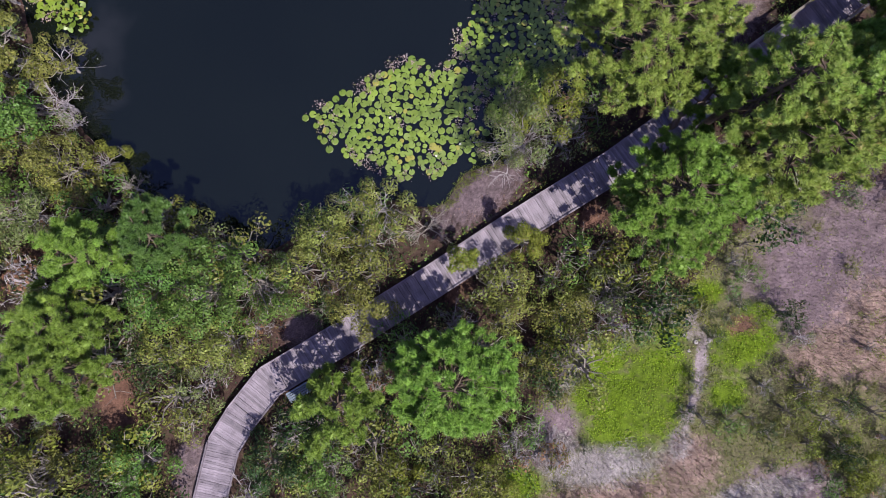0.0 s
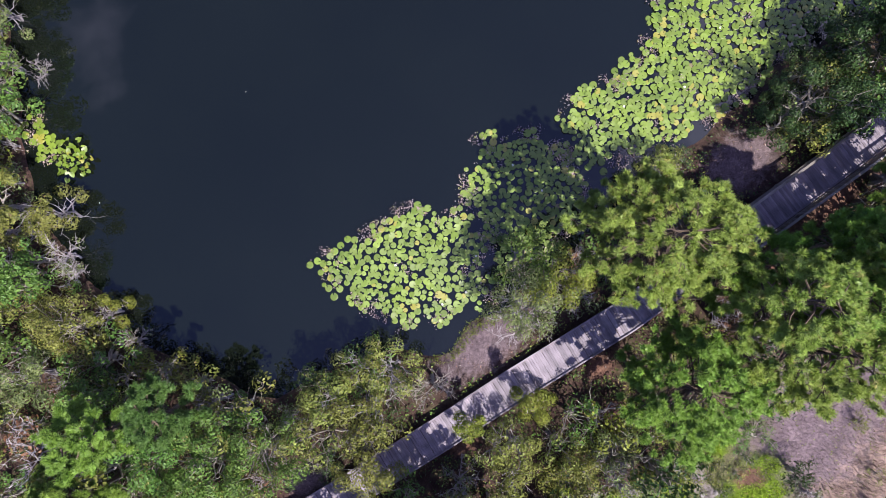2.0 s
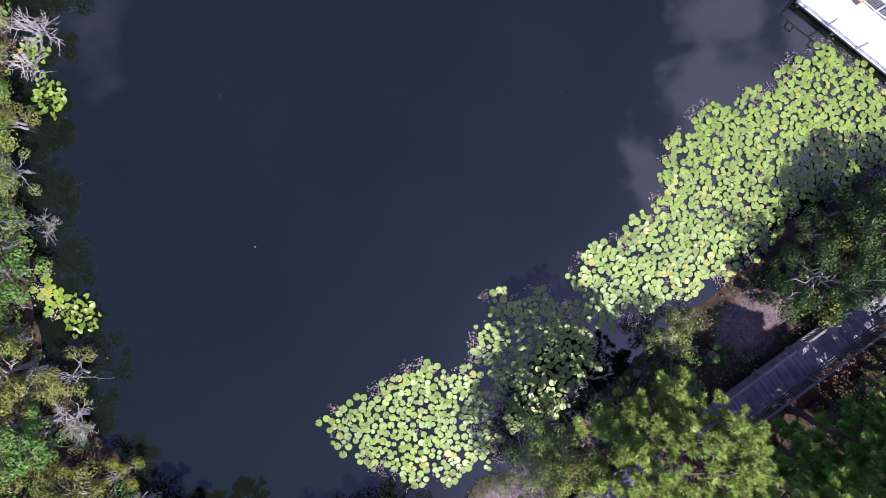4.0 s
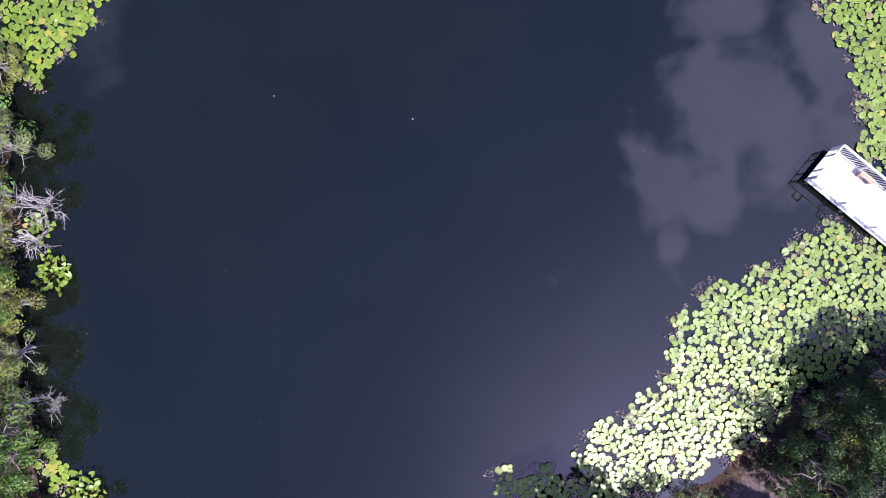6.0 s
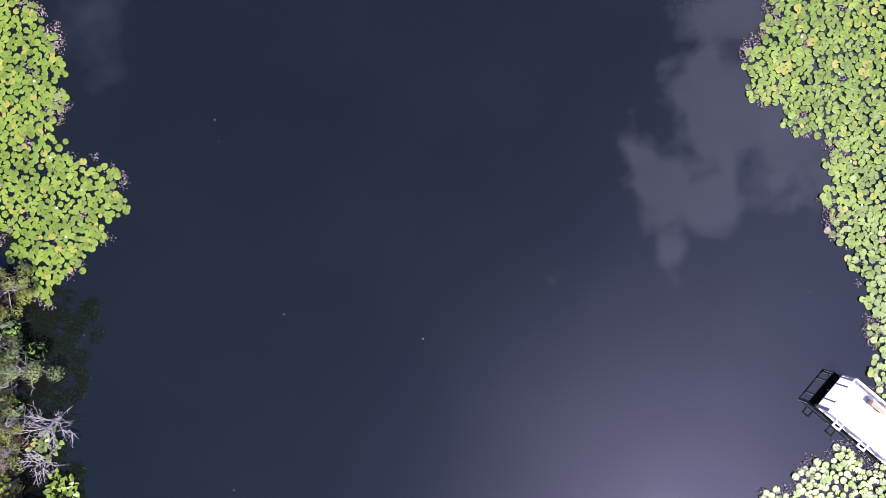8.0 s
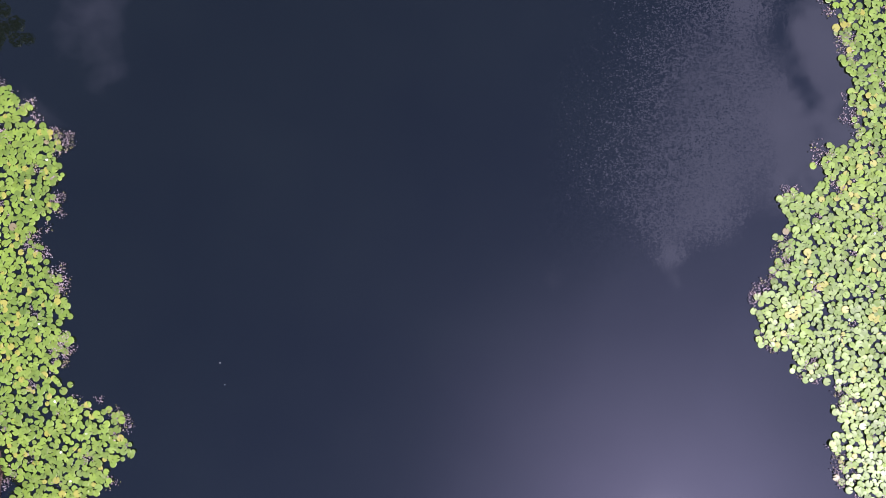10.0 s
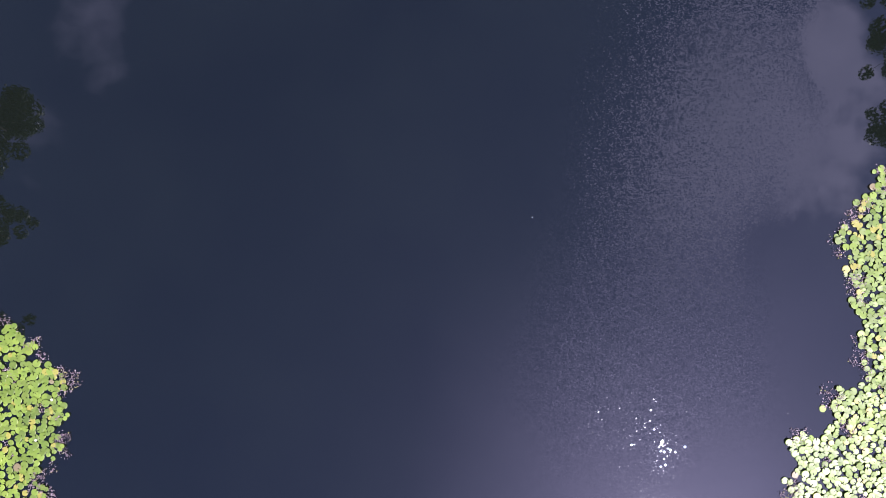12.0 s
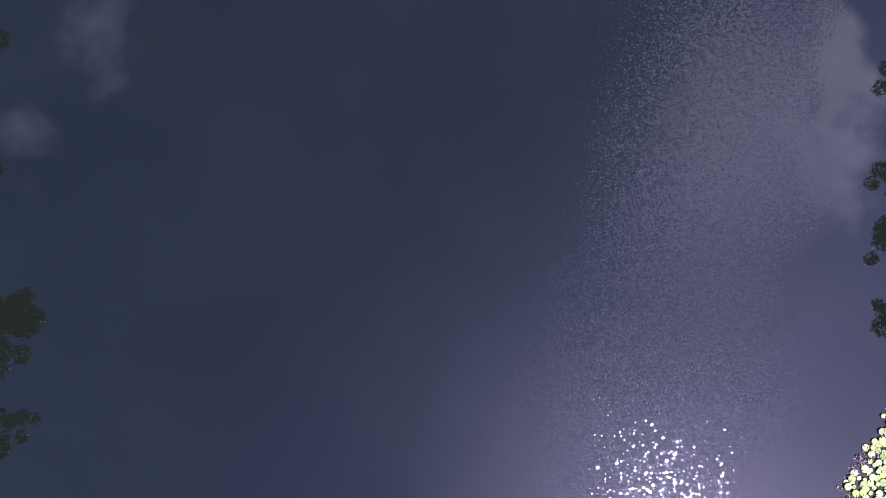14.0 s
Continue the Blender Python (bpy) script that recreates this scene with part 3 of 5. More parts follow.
def build_dock():
    root = tagged(new("fishing_dock"), "pale timber dock, near white in the sun, reaching out over the water", "dock", kind="structure")
    plank = box_mesh("plank", (DOCK_WIDE, 0.138, 0.04), DOCK_WOOD)
    beam = box_mesh("beam", (DOCK_LONG, 0.08, 0.2), TIMBER)
    post = box_mesh("pile", (0.16, 0.16, 2.2), TIMBER, 0.012)
    r = random.Random(9)
    for k in range(int(DOCK_LONG / 0.145)):
        x, y = on_dock(0.08 + 0.145 * k, DOCK_WIDE / 2)
        put_board("plank", plank, root, x, y, DOCK_Z - 0.02 + r.uniform(-0.003, 0.003), DOCK_TURN + 90 + r.uniform(-0.3, 0.3))
    for v in (0.1, DOCK_WIDE / 2, DOCK_WIDE - 0.1):
        x, y = on_dock(DOCK_LONG / 2, v)
        put_board("beam", beam, root, x, y, DOCK_Z - 0.15, DOCK_TURN)
        if v != DOCK_WIDE / 2:
            for k in range(6):
                x, y = on_dock(0.3 + 2.6 * k, v)
                put_board("pile", post, root, x, y, DOCK_Z - 1.15, DOCK_TURN)
    edge = DOCK_WIDE - 0.06
    build_railing("dock_railing", [on_dock(DOCK_LONG, edge), on_dock(0.06, edge)], DOCK_Z, DOCK_WOOD, "near-white sunlit timber railing with slats along the dock")
    build_picket_rail([on_dock(0.06, edge - 0.1), on_dock(0.06, 0.12)], DOCK_Z, DOCK_WOOD, "near-white sunlit open railing with slender rods across the dock end", (0.02, 0.24, 0.74, 0.98))
    build_picket_rail([on_dock(0.06, 0.06), on_dock(DOCK_LONG, 0.06)], DOCK_Z, DOCK_WOOD, "near-white sunlit open railing with slender rods along the dock", [k / 7 for k in range(8)])


def build_rod_brackets():
    for k, u in enumerate((0.95, 2.75)):
        root = tagged(new("rod_bracket"), "white U-shaped bracket on the dock railing", "bracket", group="brackets on the dock railing")
        arm = box_mesh("arm", (0.11, 0.4, 0.05), DOCK_WOOD, 0.004)
        back = box_mesh("back_piece", (0.55, 0.11, 0.05), DOCK_WOOD, 0.004)
        for du, v, data, name in ((-0.22, -0.2, arm, "arm"), (0.22, -0.2, arm, "arm"), (0, -0.4, back, "back_piece")):
            x, y = on_dock(u + du, v)
            put_board(name, data, root, x, y, DOCK_Z + 1.0 + (0.004 if name == "arm" else 0), DOCK_TURN)


def build_bench():
    root = tagged(new("bench"), "orange-brown wooden bench against the dock railing", "bench")
    seat = box_mesh("seat_board", (0.92, 0.15, 0.045), RUST_WOOD, 0.008)
    leg = box_mesh("leg", (0.08, 0.3, 0.42), RUST_WOOD, 0.006)
    for v in (0.22, 0.385):
        x, y = on_dock(2.5, DOCK_WIDE - v)
        put_board("seat_board", seat, root, x, y, DOCK_Z + 0.443, DOCK_TURN)
    for u in (2.15, 2.85):
        x, y = on_dock(u, DOCK_WIDE - 0.3)
        put_board("leg", leg, root, x, y, DOCK_Z + 0.211, DOCK_TURN)


def build_walkway_bench():
    root = tagged(new("slatted_bench"), "blue-grey slatted bench on a bump-out beside the boardwalk", "bench")
    c, s = math.cos(radians(30)), math.sin(radians(30))
    slat = box_mesh("slat", (1.35, 0.1, 0.035), BLUE_WOOD, 0.006)
    leg = box_mesh("leg", (0.08, 0.5, 1.0), TIMBER, 0.006)
    for k in range(5):
        off = -1.12 - 0.125 * k
        put_board("slat", slat, root, -9.35 - s * off + 1.25 * c - 1.15, -5.62 + c * off + 1.25 * s - 0.67, DECK_Z + 0.40, 30)
    for d in (-0.55, 0.55):
        put_board("leg", leg, root, -9.35 + s * 1.37 + 1.25 * c - 1.15 + c * d, -5.62 - c * 1.37 + 1.25 * s - 0.67 + s * d, DECK_Z - 0.12, 30)


# ---- plants ----
def pine(x, y, tall, wide, mat, shoots=230, tufts=108, name="pine_tree", label="tall pine with rounded bright green needle tufts"):
    """A pine: trunk, whorls of limbs, bursts of needles on the shoots."""
    root = tagged(new(name), label, "tree")
    base = float(height(np.array(x), np.array(y)))
    root.location = (x, y, base)
    trunk, crown = Geo(), Geo()
    lean = rng.normal(size=2) * 0.03 * tall
    top = np.array([lean[0], lean[1], tall * 0.95])
    line = bent((0, 0, -0.15), top, 0, 0.015, 8)
    trunk.tube(line, np.linspace(0.16 + 0.008 * tall, 0.035, 8), 8)
    lobes = rng.uniform(0.72, 1.12, 9)
    centres, ways = [], []
    count = max(14, shoots // 8)
    for k in range(count):
        t = (k + 0.5) / count
        z = tall * (0.52 + 0.44 * t)
        turn = 2.399963 * k + rng.normal() * 0.25
        lobe = np.interp((turn % (2 * np.pi)) / (2 * np.pi) * 8, np.arange(9), lobes)
        reach = wide * lobe * math.sqrt(max(0.03, 1 - (max(0, t - 0.12) / 0.93) ** 1.7)) * rng.uniform(0.8, 1.05)
        start = np.array([np.interp(z, line[:, 2], line[:, 0]), np.interp(z, line[:, 2], line[:, 1]), z])
        end = start + np.array([math.cos(turn) * reach, math.sin(turn) * reach, reach * rng.uniform(0.08, 0.28)])
        path = bent(start, end, -0.05 * reach, 0.03, 6)
        limbs = Geo()
        limbs.tube(path, np.linspace(0.055, 0.014, 6), 4)
        per = max(3, int(round(shoots / count * (0.35 + 0.95 * reach / wide))))
        for _ in range(per):
            f = rng.uniform(0.30, 1.0) ** 0.7
            joint = np.array([np.interp(f, np.linspace(0, 1, 6), path[:, i]) for i in range(3)])
            swing = turn + rng.normal() * 0.75
            out = rng.uniform(0.15, 0.7) * (0.4 + 0.13 * wide)
            tip = joint + np.array([math.cos(swing) * out, math.sin(swing) * out, rng.uniform(0.05, 0.38)])
            limbs.tube([joint, (joint + tip) / 2 + (0, 0, -0.03), tip], [0.016, 0.012, 0.008], 3)
            centres.append(tip)
            ways.append((math.cos(swing) * 0.35, math.sin(swing) * 0.35, 1.0))
        part("limb", limbs, BARK, root)
    for _ in range(9):
        centres.append(top + rng.normal(size=3) * (0.3, 0.3, 0.15))
        ways.append((0, 0, 1))
    crown.needles(np.array(centres), unit(np.array(ways)), tufts, 0.26, 0.027)
    crown.cushions(np.array(centres), 0.165)
    part("trunk", trunk, BARK, root, smooth=True)
    part("crown", crown, mat, root)
    return root


def leafy(x, y, tall, wide, mat, leaf=0.15, density=1.0, bare=0.25, wood=None, name="tree", label="", category="tree", group="", at=None):
    """A broadleaf tree or shrub: stems, limbs, twigs and clumps of leaves with gaps between them."""
    wood = wood or (TWIG_PALE if bare > 0.22 else TWIG)
    thick = 0.009 + 0.012 * min(bare, 0.6) if bare > 0.22 else 0.009
    root = tagged(new(name), label, category, group)
    base = float(height(np.array(x), np.array(y))) if at is None else at
    root.location = (x, y, base)
    stems, twigs, crown = Geo(), Geo(), Geo()
    clumps = int((8 + 5.2 * wide * wide / 2.5) * (0.55 if bare > 0.9 else 1.0))
    heart = np.array([0, 0, tall * 0.45])
    stem_top = np.array([*(rng.normal(size=2) * 0.12 * wide), tall * 0.5])
    for k in range(1 if tall > 4 else 3):
        foot = np.array([*(rng.normal(size=2) * (0.0 if tall > 4 else 0.15)), -0.12])
        stems.tube(bent(foot, stem_top + rng.normal(size=3) * 0.1 * wide, 0, 0.03), np.linspace(0.035 + 0.018 * tall, 0.03, 6), 6)
    spots, radii = [], []
    for k in range(clumps):
        turn, r = 2.399963 * k + rng.normal() * 0.3, math.sqrt((k + 0.5) / clumps)
        r = r * rng.uniform(0.82, 1.1)
        z = tall * (0.84 - 0.46 * r * r) + rng.normal() * 0.13 * tall
        spot = np.array([math.cos(turn) * r * wide * 0.92, math.sin(turn) * r * wide * 0.92, max(0.25, z)])
        spots.append(spot)
        radii.append(wide * rng.uniform(0.13, 0.27) + 0.15)
        path = bent(stem_top * rng.uniform(0.5, 1.0), spot + (0, 0, 0.1), -0.04 * wide, 0.07)
        stems.tube(path, np.linspace(0.03 + 0.004 * tall, 0.009, 6), 3)
        for _ in range(int(2 + 9 * bare)):
            f = rng.uniform(0.35, 1.0)
            joint = np.array([np.interp(f, np.linspace(0, 1, 6), path[:, i]) for i in range(3)])
            way = unit(rng.normal(size=3) + (0, 0, 0.5) + unit(spot - heart))
            tip = joint + way * radii[-1] * rng.uniform(0.7, 1.5) * (1.5 if bare > 0.9 else 1.0)
            mid = (joint + tip) / 2 + rng.normal(size=3) * 0.05
            twigs.tube([joint, mid, tip], [thick, 0.7 * thick, 0.35 * thick], 3)
            if bare > 0.4:
                for _ in range(4):
                    start = joint + (tip - joint) * rng.uniform(0.3, 0.9)
                    twigs.tube([start, start + unit(rng.normal(size=3) + way) * radii[-1] * rng.uniform(0.3, 0.7)], [0.55 * thick, 0.3 * thick], 3)
    centres, normals = [], []
    for spot, rad in zip(spots, radii):
        if rng.random() < bare * 0.8:
            continue
        many = int(density * 260 * rad * rad / (leaf / 0.15) ** 2 * (1 - 0.5 * bare)) + 12
        ball = unit(rng.normal(size=(many, 3))) * (rng.uniform(0.3, 1.0, (many, 1)) ** 0.3) * rad * rng.uniform(0.8, 1.12, (many, 1))
        ball[:, 2] = np.where(ball[:, 2] < -0.25 * rad, -0.5 * ball[:, 2], ball[:, 2]) * 0.75
        centres.append(spot + ball)
        normals.append(unit(1.7 * ball / rad + (0, 0, 0.3) + rng.normal(size=(many, 3)) * 0.22))
    part("trunk", stems, wood, root, smooth=True)
    tagged(part("twig_tangle", twigs, wood, root), kind="stuff")
    if centres:
        crown.leaves(np.concatenate(centres), np.concatenate(normals), leaf)
        part("crown", crown, mat, root)
    return root


# ---- build the things ----
build_boardwalk()
build_dock()
build_rod_brackets()
build_bench()
build_walkway_bench()
build_railing("boardwalk_railing", beside(WALKWAY, DECK_HALF + 0.07)[9:], DECK_Z, TIMBER, "weathered grey railing with slats along the boardwalk")
build_railing("boardwalk_railing", beside(WALKWAY, -DECK_HALF - 0.07)[9:], DECK_Z, TIMBER, "weathered grey railing with slats along the boardwalk")

for x, y, tall, wide, mat, shoots in [
        (-0.1, -5.7, 7.7, 3.3, PINE_DEEP, 330), (-6.1, -6.7, 7.0, 2.3, PINE_DEEP, 110), (10.0, 2.5, 9.9, 3.5, PINE_DEEP, 340),
        (8.6, 9.8, 12.2, 3.9, PINE_GREEN, 400), (13.3, 7.0, 13.6, 2.2, PINE_GREEN, 170), (15.0, 5.4, 12.4, 2.7, PINE_GREEN, 230),
        (17.4, 6.5, 12.6, 2.8, PINE_GREEN, 240), (19.7, 7.3, 12.2, 2.8, PINE_GREEN, 230), (-17.5, 0.6, 8.4, 1.8, PINE_DEEP, 110), (-18.8, -2.4, 8.6, 2.2, PINE_DEEP, 150), (-18.9, -5.0, 8.8, 2.6, PINE_DEEP, 190),
        # unseen, added to cast shade: pines at x 27.4, 24.7, 21.0 and 20.0
        (18.5, 9.7, 8.9, 2.0, PINE_DEEP, 130), (15.6, 8.6, 7.8, 1.7, PINE_DEEP, 100), (27.4, 14.6, 10.5, 2.4, PINE_DEEP, 150), (24.7, 11.5, 13.4, 2.5, PINE_DEEP, 150), (20.6, 10.2, 6.4, 1.7, PINE_DEEP, 90), (21.0, 9.6, 10.8, 1.8, PINE_DEEP, 90), (20.0, 9.8, 12.6, 1.6, PINE_DEEP, 80), (23.0, 12.3, 6.4, 1.9, PINE_DEEP, 110), (18.2, 7.4, 7.4, 2.0, PINE_DEEP, 100), (12.6, 8.0, 8.2, 1.6, PINE_DEEP, 90), (-14.8, 1.5, 7.0, 1.9, PINE_DARK, 110)]:
    pine(x, y, tall, wide, mat, int(shoots * 1.8))

OLIVE, GREY, GREEN = "olive-green leafy tree beside the boardwalk", "grey-green leafy shrub with silvery bare twigs", "dense green broadleaf tree by the water"
DARK, YELLOW, RUST = "dark green broadleaf tree shading the water", "yellow-green leafy shrub among the trees", "rusty brown half-withered undergrowth shrub"
for x, y, tall, wide, mat, leaf, bare, label in [
        (3.3, 7.0, 7.2, 2.2, LEAF_GREY, 0.125, 0.3, GREY), (4.9, 8.1, 9.2, 1.7, LEAF_YELLOW, 0.13, 0.10, YELLOW), (3.6, 9.2, 7.4, 1.9, LEAF_GREEN, 0.14, 0.12, GREEN), (-4.7, 1.2, 4.9, 2.2, LEAF_OLIVE, 0.16, 0.30, OLIVE),
        (-7.1, 1.6, 4.3, 1.9, LEAF_OLIVE, 0.16, 0.25, OLIVE), (-3.7, 3.1, 3.9, 1.7, LEAF_OLIVE, 0.16, 0.40, OLIVE), (-13.2, -1.2, 6.4, 2.6, LEAF_GREEN, 0.165, 0.08, GREEN),
        (-10.4, -1.0, 6.2, 2.3, LEAF_GREEN, 0.165, 0.12, GREEN), (-15.6, -0.8, 6.6, 2.1, LEAF_GREEN, 0.165, 0.1, GREEN), (-12.2, -3.8, 5.0, 2.0, LEAF_OLIVE, 0.18, 0.2, OLIVE),
        (-5.0, -2.2, 4.8, 1.9, LEAF_OLIVE, 0.14, 0.2, OLIVE), (0.5, 0.45, 5.0, 0.9, LEAF_YELLOW, 0.14, 0.05, YELLOW), (4.0, 1.35, 4.9, 1.15, LEAF_YELLOW, 0.14, 0.05, YELLOW), (-5.3, 3.3, 4.0, 1.6, LEAF_OLIVE, 0.14, 0.35, OLIVE),
        (2.8, -0.7, 4.3, 1.6, LEAF_OLIVE, 0.14, 0.25, OLIVE), (-17.2, -10.3, 3.4, 1.9, LEAF_GREEN, 0.165, 0.05, GREEN), (-22.1, 11.9, 4.6, 1.7, LEAF_OLIVE, 0.15, 0.3, OLIVE),
        (-21.4, 5.8, 4.2, 2.3, LEAF_OLIVE, 0.15, 0.2, OLIVE), (-19.6, 6.3, 2.6, 1.2, LEAF_YELLOW, 0.15, 0.35, YELLOW), (-23.2, 2.9, 4.0, 2.1, LEAF_GREY, 0.15, 0.3, GREY),
        (-23.8, 8.2, 4.0, 1.7, LEAF_GREEN, 0.16, 0.2, GREEN), (18.9, 17.2, 6.2, 2.2, LEAF_DARK, 0.16, 0.1, DARK), (21.62, 20.66, 6.8, 2.5, LEAF_DARK, 0.16, 0.06, DARK),
        (17.4, 16.6, 4.6, 1.1, LEAF_DARK, 0.16, 0.15, DARK), (20.6, 16.9, 6.2, 1.9, LEAF_DARK, 0.16, 0.1, DARK), (22.62, 20.27, 6.4, 2.4, LEAF_DARK, 0.19, 0.15, DARK), (25.5, 21.48, 6.0, 2.2, LEAF_YELLOW, 0.16, 0.15, YELLOW),
        (11.2, 14.1, 4.4, 1.5, LEAF_OLIVE, 0.15, 0.25, OLIVE), (14.0, 12.9, 2.6, 0.9, LEAF_DARK, 0.12, 0.2, DARK), (9.8, 11.8, 3.8, 1.2, LEAF_DARK, 0.15, 0.2, DARK),
        (-26.08, 26.39, 3.8, 1.7, LEAF_OLIVE, 0.14, 0.3, OLIVE), (-25.87, 23.52, 3.2, 1.5, LEAF_GREY, 0.14, 0.3, GREY), (-25.76, 20.65, 3.2, 1.4, LEAF_GREY, 0.14, 0.4, GREY),
        (-25.7, 17.4, 3.9, 1.9, LEAF_GREEN, 0.19, 0.08, GREEN), (-27.25, 39.83, 3.2, 1.7, LEAF_OLIVE, 0.15, 0.15, OLIVE), (-26.23, 35.39, 3.6, 1.9, LEAF_GREY, 0.14, 0.3, GREY),
        (-27.11, 32.61, 2.9, 1.4, LEAF_OLIVE, 0.14, 0.3, OLIVE), (-28.38, 29.54, 4.2, 1.8, LEAF_GREEN, 0.17, 0.2, GREEN), (-29.32, 37.14, 5.5, 2.3, LEAF_OLIVE, 0.17, 0.15, OLIVE), (-28.86, 22.81, 5.5, 2.3, LEAF_GREEN, 0.18, 0.15, GREEN),
        (-3.2, -11.2, 3.2, 1.8, LEAF_YELLOW, 0.14, 0.15, YELLOW), (-9.7, -10.5, 3.8, 1.9, LEAF_DARK, 0.16, 0.1, DARK), (-22.2, -10.3, 3.4, 2.0, LEAF_OLIVE, 0.15, 0.3, OLIVE), (-23.4, -12.6, 3.0, 1.8, LEAF_OLIVE, 0.15, 0.25, OLIVE),
        (-13.8, -6.4, 3.4, 1.4, LEAF_GREY, 0.14, 0.35, GREY), (-15.6, -4.6, 3.6, 1.7, LEAF_OLIVE, 0.15, 0.25, OLIVE), (-7.4, -10.4, 3.8, 1.9, LEAF_GREEN, 0.15, 0.15, GREEN), (1.7, -12.0, 2.4, 1.7, LEAF_YELLOW, 0.13, 0.15, YELLOW),
        (6.1, -2.6, 3.0, 1.8, LEAF_OLIVE, 0.14, 0.25, OLIVE), (8.5, -1.2, 3.4, 1.6, LEAF_GREY, 0.14, 0.3, GREY), (11.5, -2.6, 2.4, 1.5, LEAF_OLIVE, 0.13, 0.3, OLIVE), (3.0, -2.8, 3.6, 1.6, LEAF_OLIVE, 0.14, 0.3, OLIVE), (4.4, -5.0, 3.0, 1.5, LEAF_OLIVE, 0.14, 0.3, OLIVE),
        # the 9.8 m tree at (23.82, 20.47) is added to shade the lily strip
        (22.3, -11.4, 1.9, 1.5, LEAF_YELLOW, 0.13, 0.1, YELLOW), (-19.8, 1.8, 4.4, 1.9, LEAF_GREEN, 0.17, 0.2, GREEN), (-8.2, 0.0, 4.6, 1.5, LEAF_OLIVE, 0.16, 0.2, OLIVE), (23.82, 20.47, 9.8, 3.0, LEAF_DARK, 0.22, 0.1, DARK), (-11.8, 0.8, 4.6, 1.5, LEAF_GREEN, 0.18, 0.2, GREEN),
        (-26.6, 14.6, 4.4, 1.7, LEAF_GREEN, 0.17, 0.15, GREEN), (-24.6, 11.0, 4.2, 1.4, LEAF_OLIVE, 0.15, 0.25, OLIVE), (-27.93, 37.65, 7.6, 2.4, LEAF_GREEN, 0.22, 0.1, GREEN), (-27.81, 33.2, 7.0, 2.2, LEAF_OLIVE, 0.22, 0.1, OLIVE), (-27.67, 26.77, 7.4, 2.4, LEAF_GREEN, 0.22, 0.1, GREEN), (-27.46, 22.32, 7.2, 2.2, LEAF_GREEN, 0.22, 0.1, GREEN), (-26.66, 18.07, 7.0, 2.2, LEAF_GREEN, 0.22, 0.1, GREEN), (-25.2, 12.6, 6.8, 2.2, LEAF_OLIVE, 0.22, 0.1, OLIVE), (-24.0, 8.6, 6.4, 1.9, LEAF_GREEN, 0.2, 0.1, GREEN),
        (23.4, 22.28, 3.4, 1.6, LEAF_DARK, 0.15, 0.1, DARK), (25.58, 23.49, 3.4, 1.7, LEAF_DARK, 0.15, 0.1, DARK), (21.42, 21.06, 3.2, 1.4, LEAF_DARK, 0.15, 0.1, DARK), (19.53, 19.65, 3.0, 1.3, LEAF_DARK, 0.15, 0.1, DARK), (18.05, 18.34, 2.4, 0.9, LEAF_DARK, 0.15, 0.1, DARK),
        (-27.6, 14.0, 5.0, 2.4, LEAF_OLIVE, 0.17, 0.2, OLIVE), (-26.5, 6.0, 5.5, 2.5, LEAF_GREEN, 0.17, 0.2, GREEN), (-26.5, 0.0, 5.5, 2.4, LEAF_OLIVE, 0.17, 0.2, OLIVE)]:
    leafy(x, y, tall, wide, mat, (0.8 if wide < 1.3 else 0.92) * leaf, 4.5 if wide < 1.3 else 2.3, bare, name="broadleaf_tree" if tall > 3.9 else "shrub", label=label, category="tree" if tall > 3.9 else "shrub")

# bare, leafless shrubs
for x, y, tall, wide, wood, label in [
        (-1.5, 2.4, 3.2, 1.5, TWIG, "leafless grey-brown shrub beside the boardwalk"), (-22.2, 9.6, 2.8, 1.3, TWIG_PALE, "bleached dead shrub leaning over the water"),
        (-25.11, 31.94, 2.2, 1.8, TWIG_PALE, "bleached dead tree with spreading bare twigs over the water"), (-25.5, 29.95, 1.8, 1.3, TWIG_PALE, "bleached dead shrub at the shore"),
        (-16.2, 3.0, 3.0, 1.0, TWIG, "leafless grey shrub at the shore"), (-22.6, -11.0, 3.2, 1.6, TWIG, "leafless grey shrub among olive bushes"), (3.2, 6.2, 6.6, 1.9, TWIG_PALE, "silvery bare twigs of a dying tree"),
        (-24.37, 20.46, 2.0, 0.9, TWIG_PALE, "bleached dead shrub at the shore"), (-18.2, 4.8, 2.0, 1.0, TWIG, "leafless grey shrub at the shore")]:
    leafy(x, y, tall, wide, LEAF_GREY, 0.13, 0.5, 1.0, wood, "bare_shrub", label, "shrub", "leafless shrubs")

# low shrubs that overhang the western water edge
edge = random.Random(31)
for k in range(19):
    y = 9.0 + 1.75 * k + edge.uniform(-0.4, 0.4)
    line = np.array(SHORE[4:13])[::-1]
    x = float(np.interp(y, line[:, 1], line[:, 0])) - edge.uniform(0.1, 0.7)
    mat, label = edge.choice(((LEAF_OLIVE, "olive shrub overhanging the water edge"), (LEAF_GREY, "grey-green shrub overhanging the water edge"), (LEAF_GREEN, "green shrub overhanging the water edge")))
    leafy(x, y, edge.uniform(1.5, 2.6), edge.uniform(0.9, 1.4), mat, 0.13, 1.3, edge.uniform(0.1, 0.45), name="shrub", label=label, category="shrub", group="shrubs along the western shore")

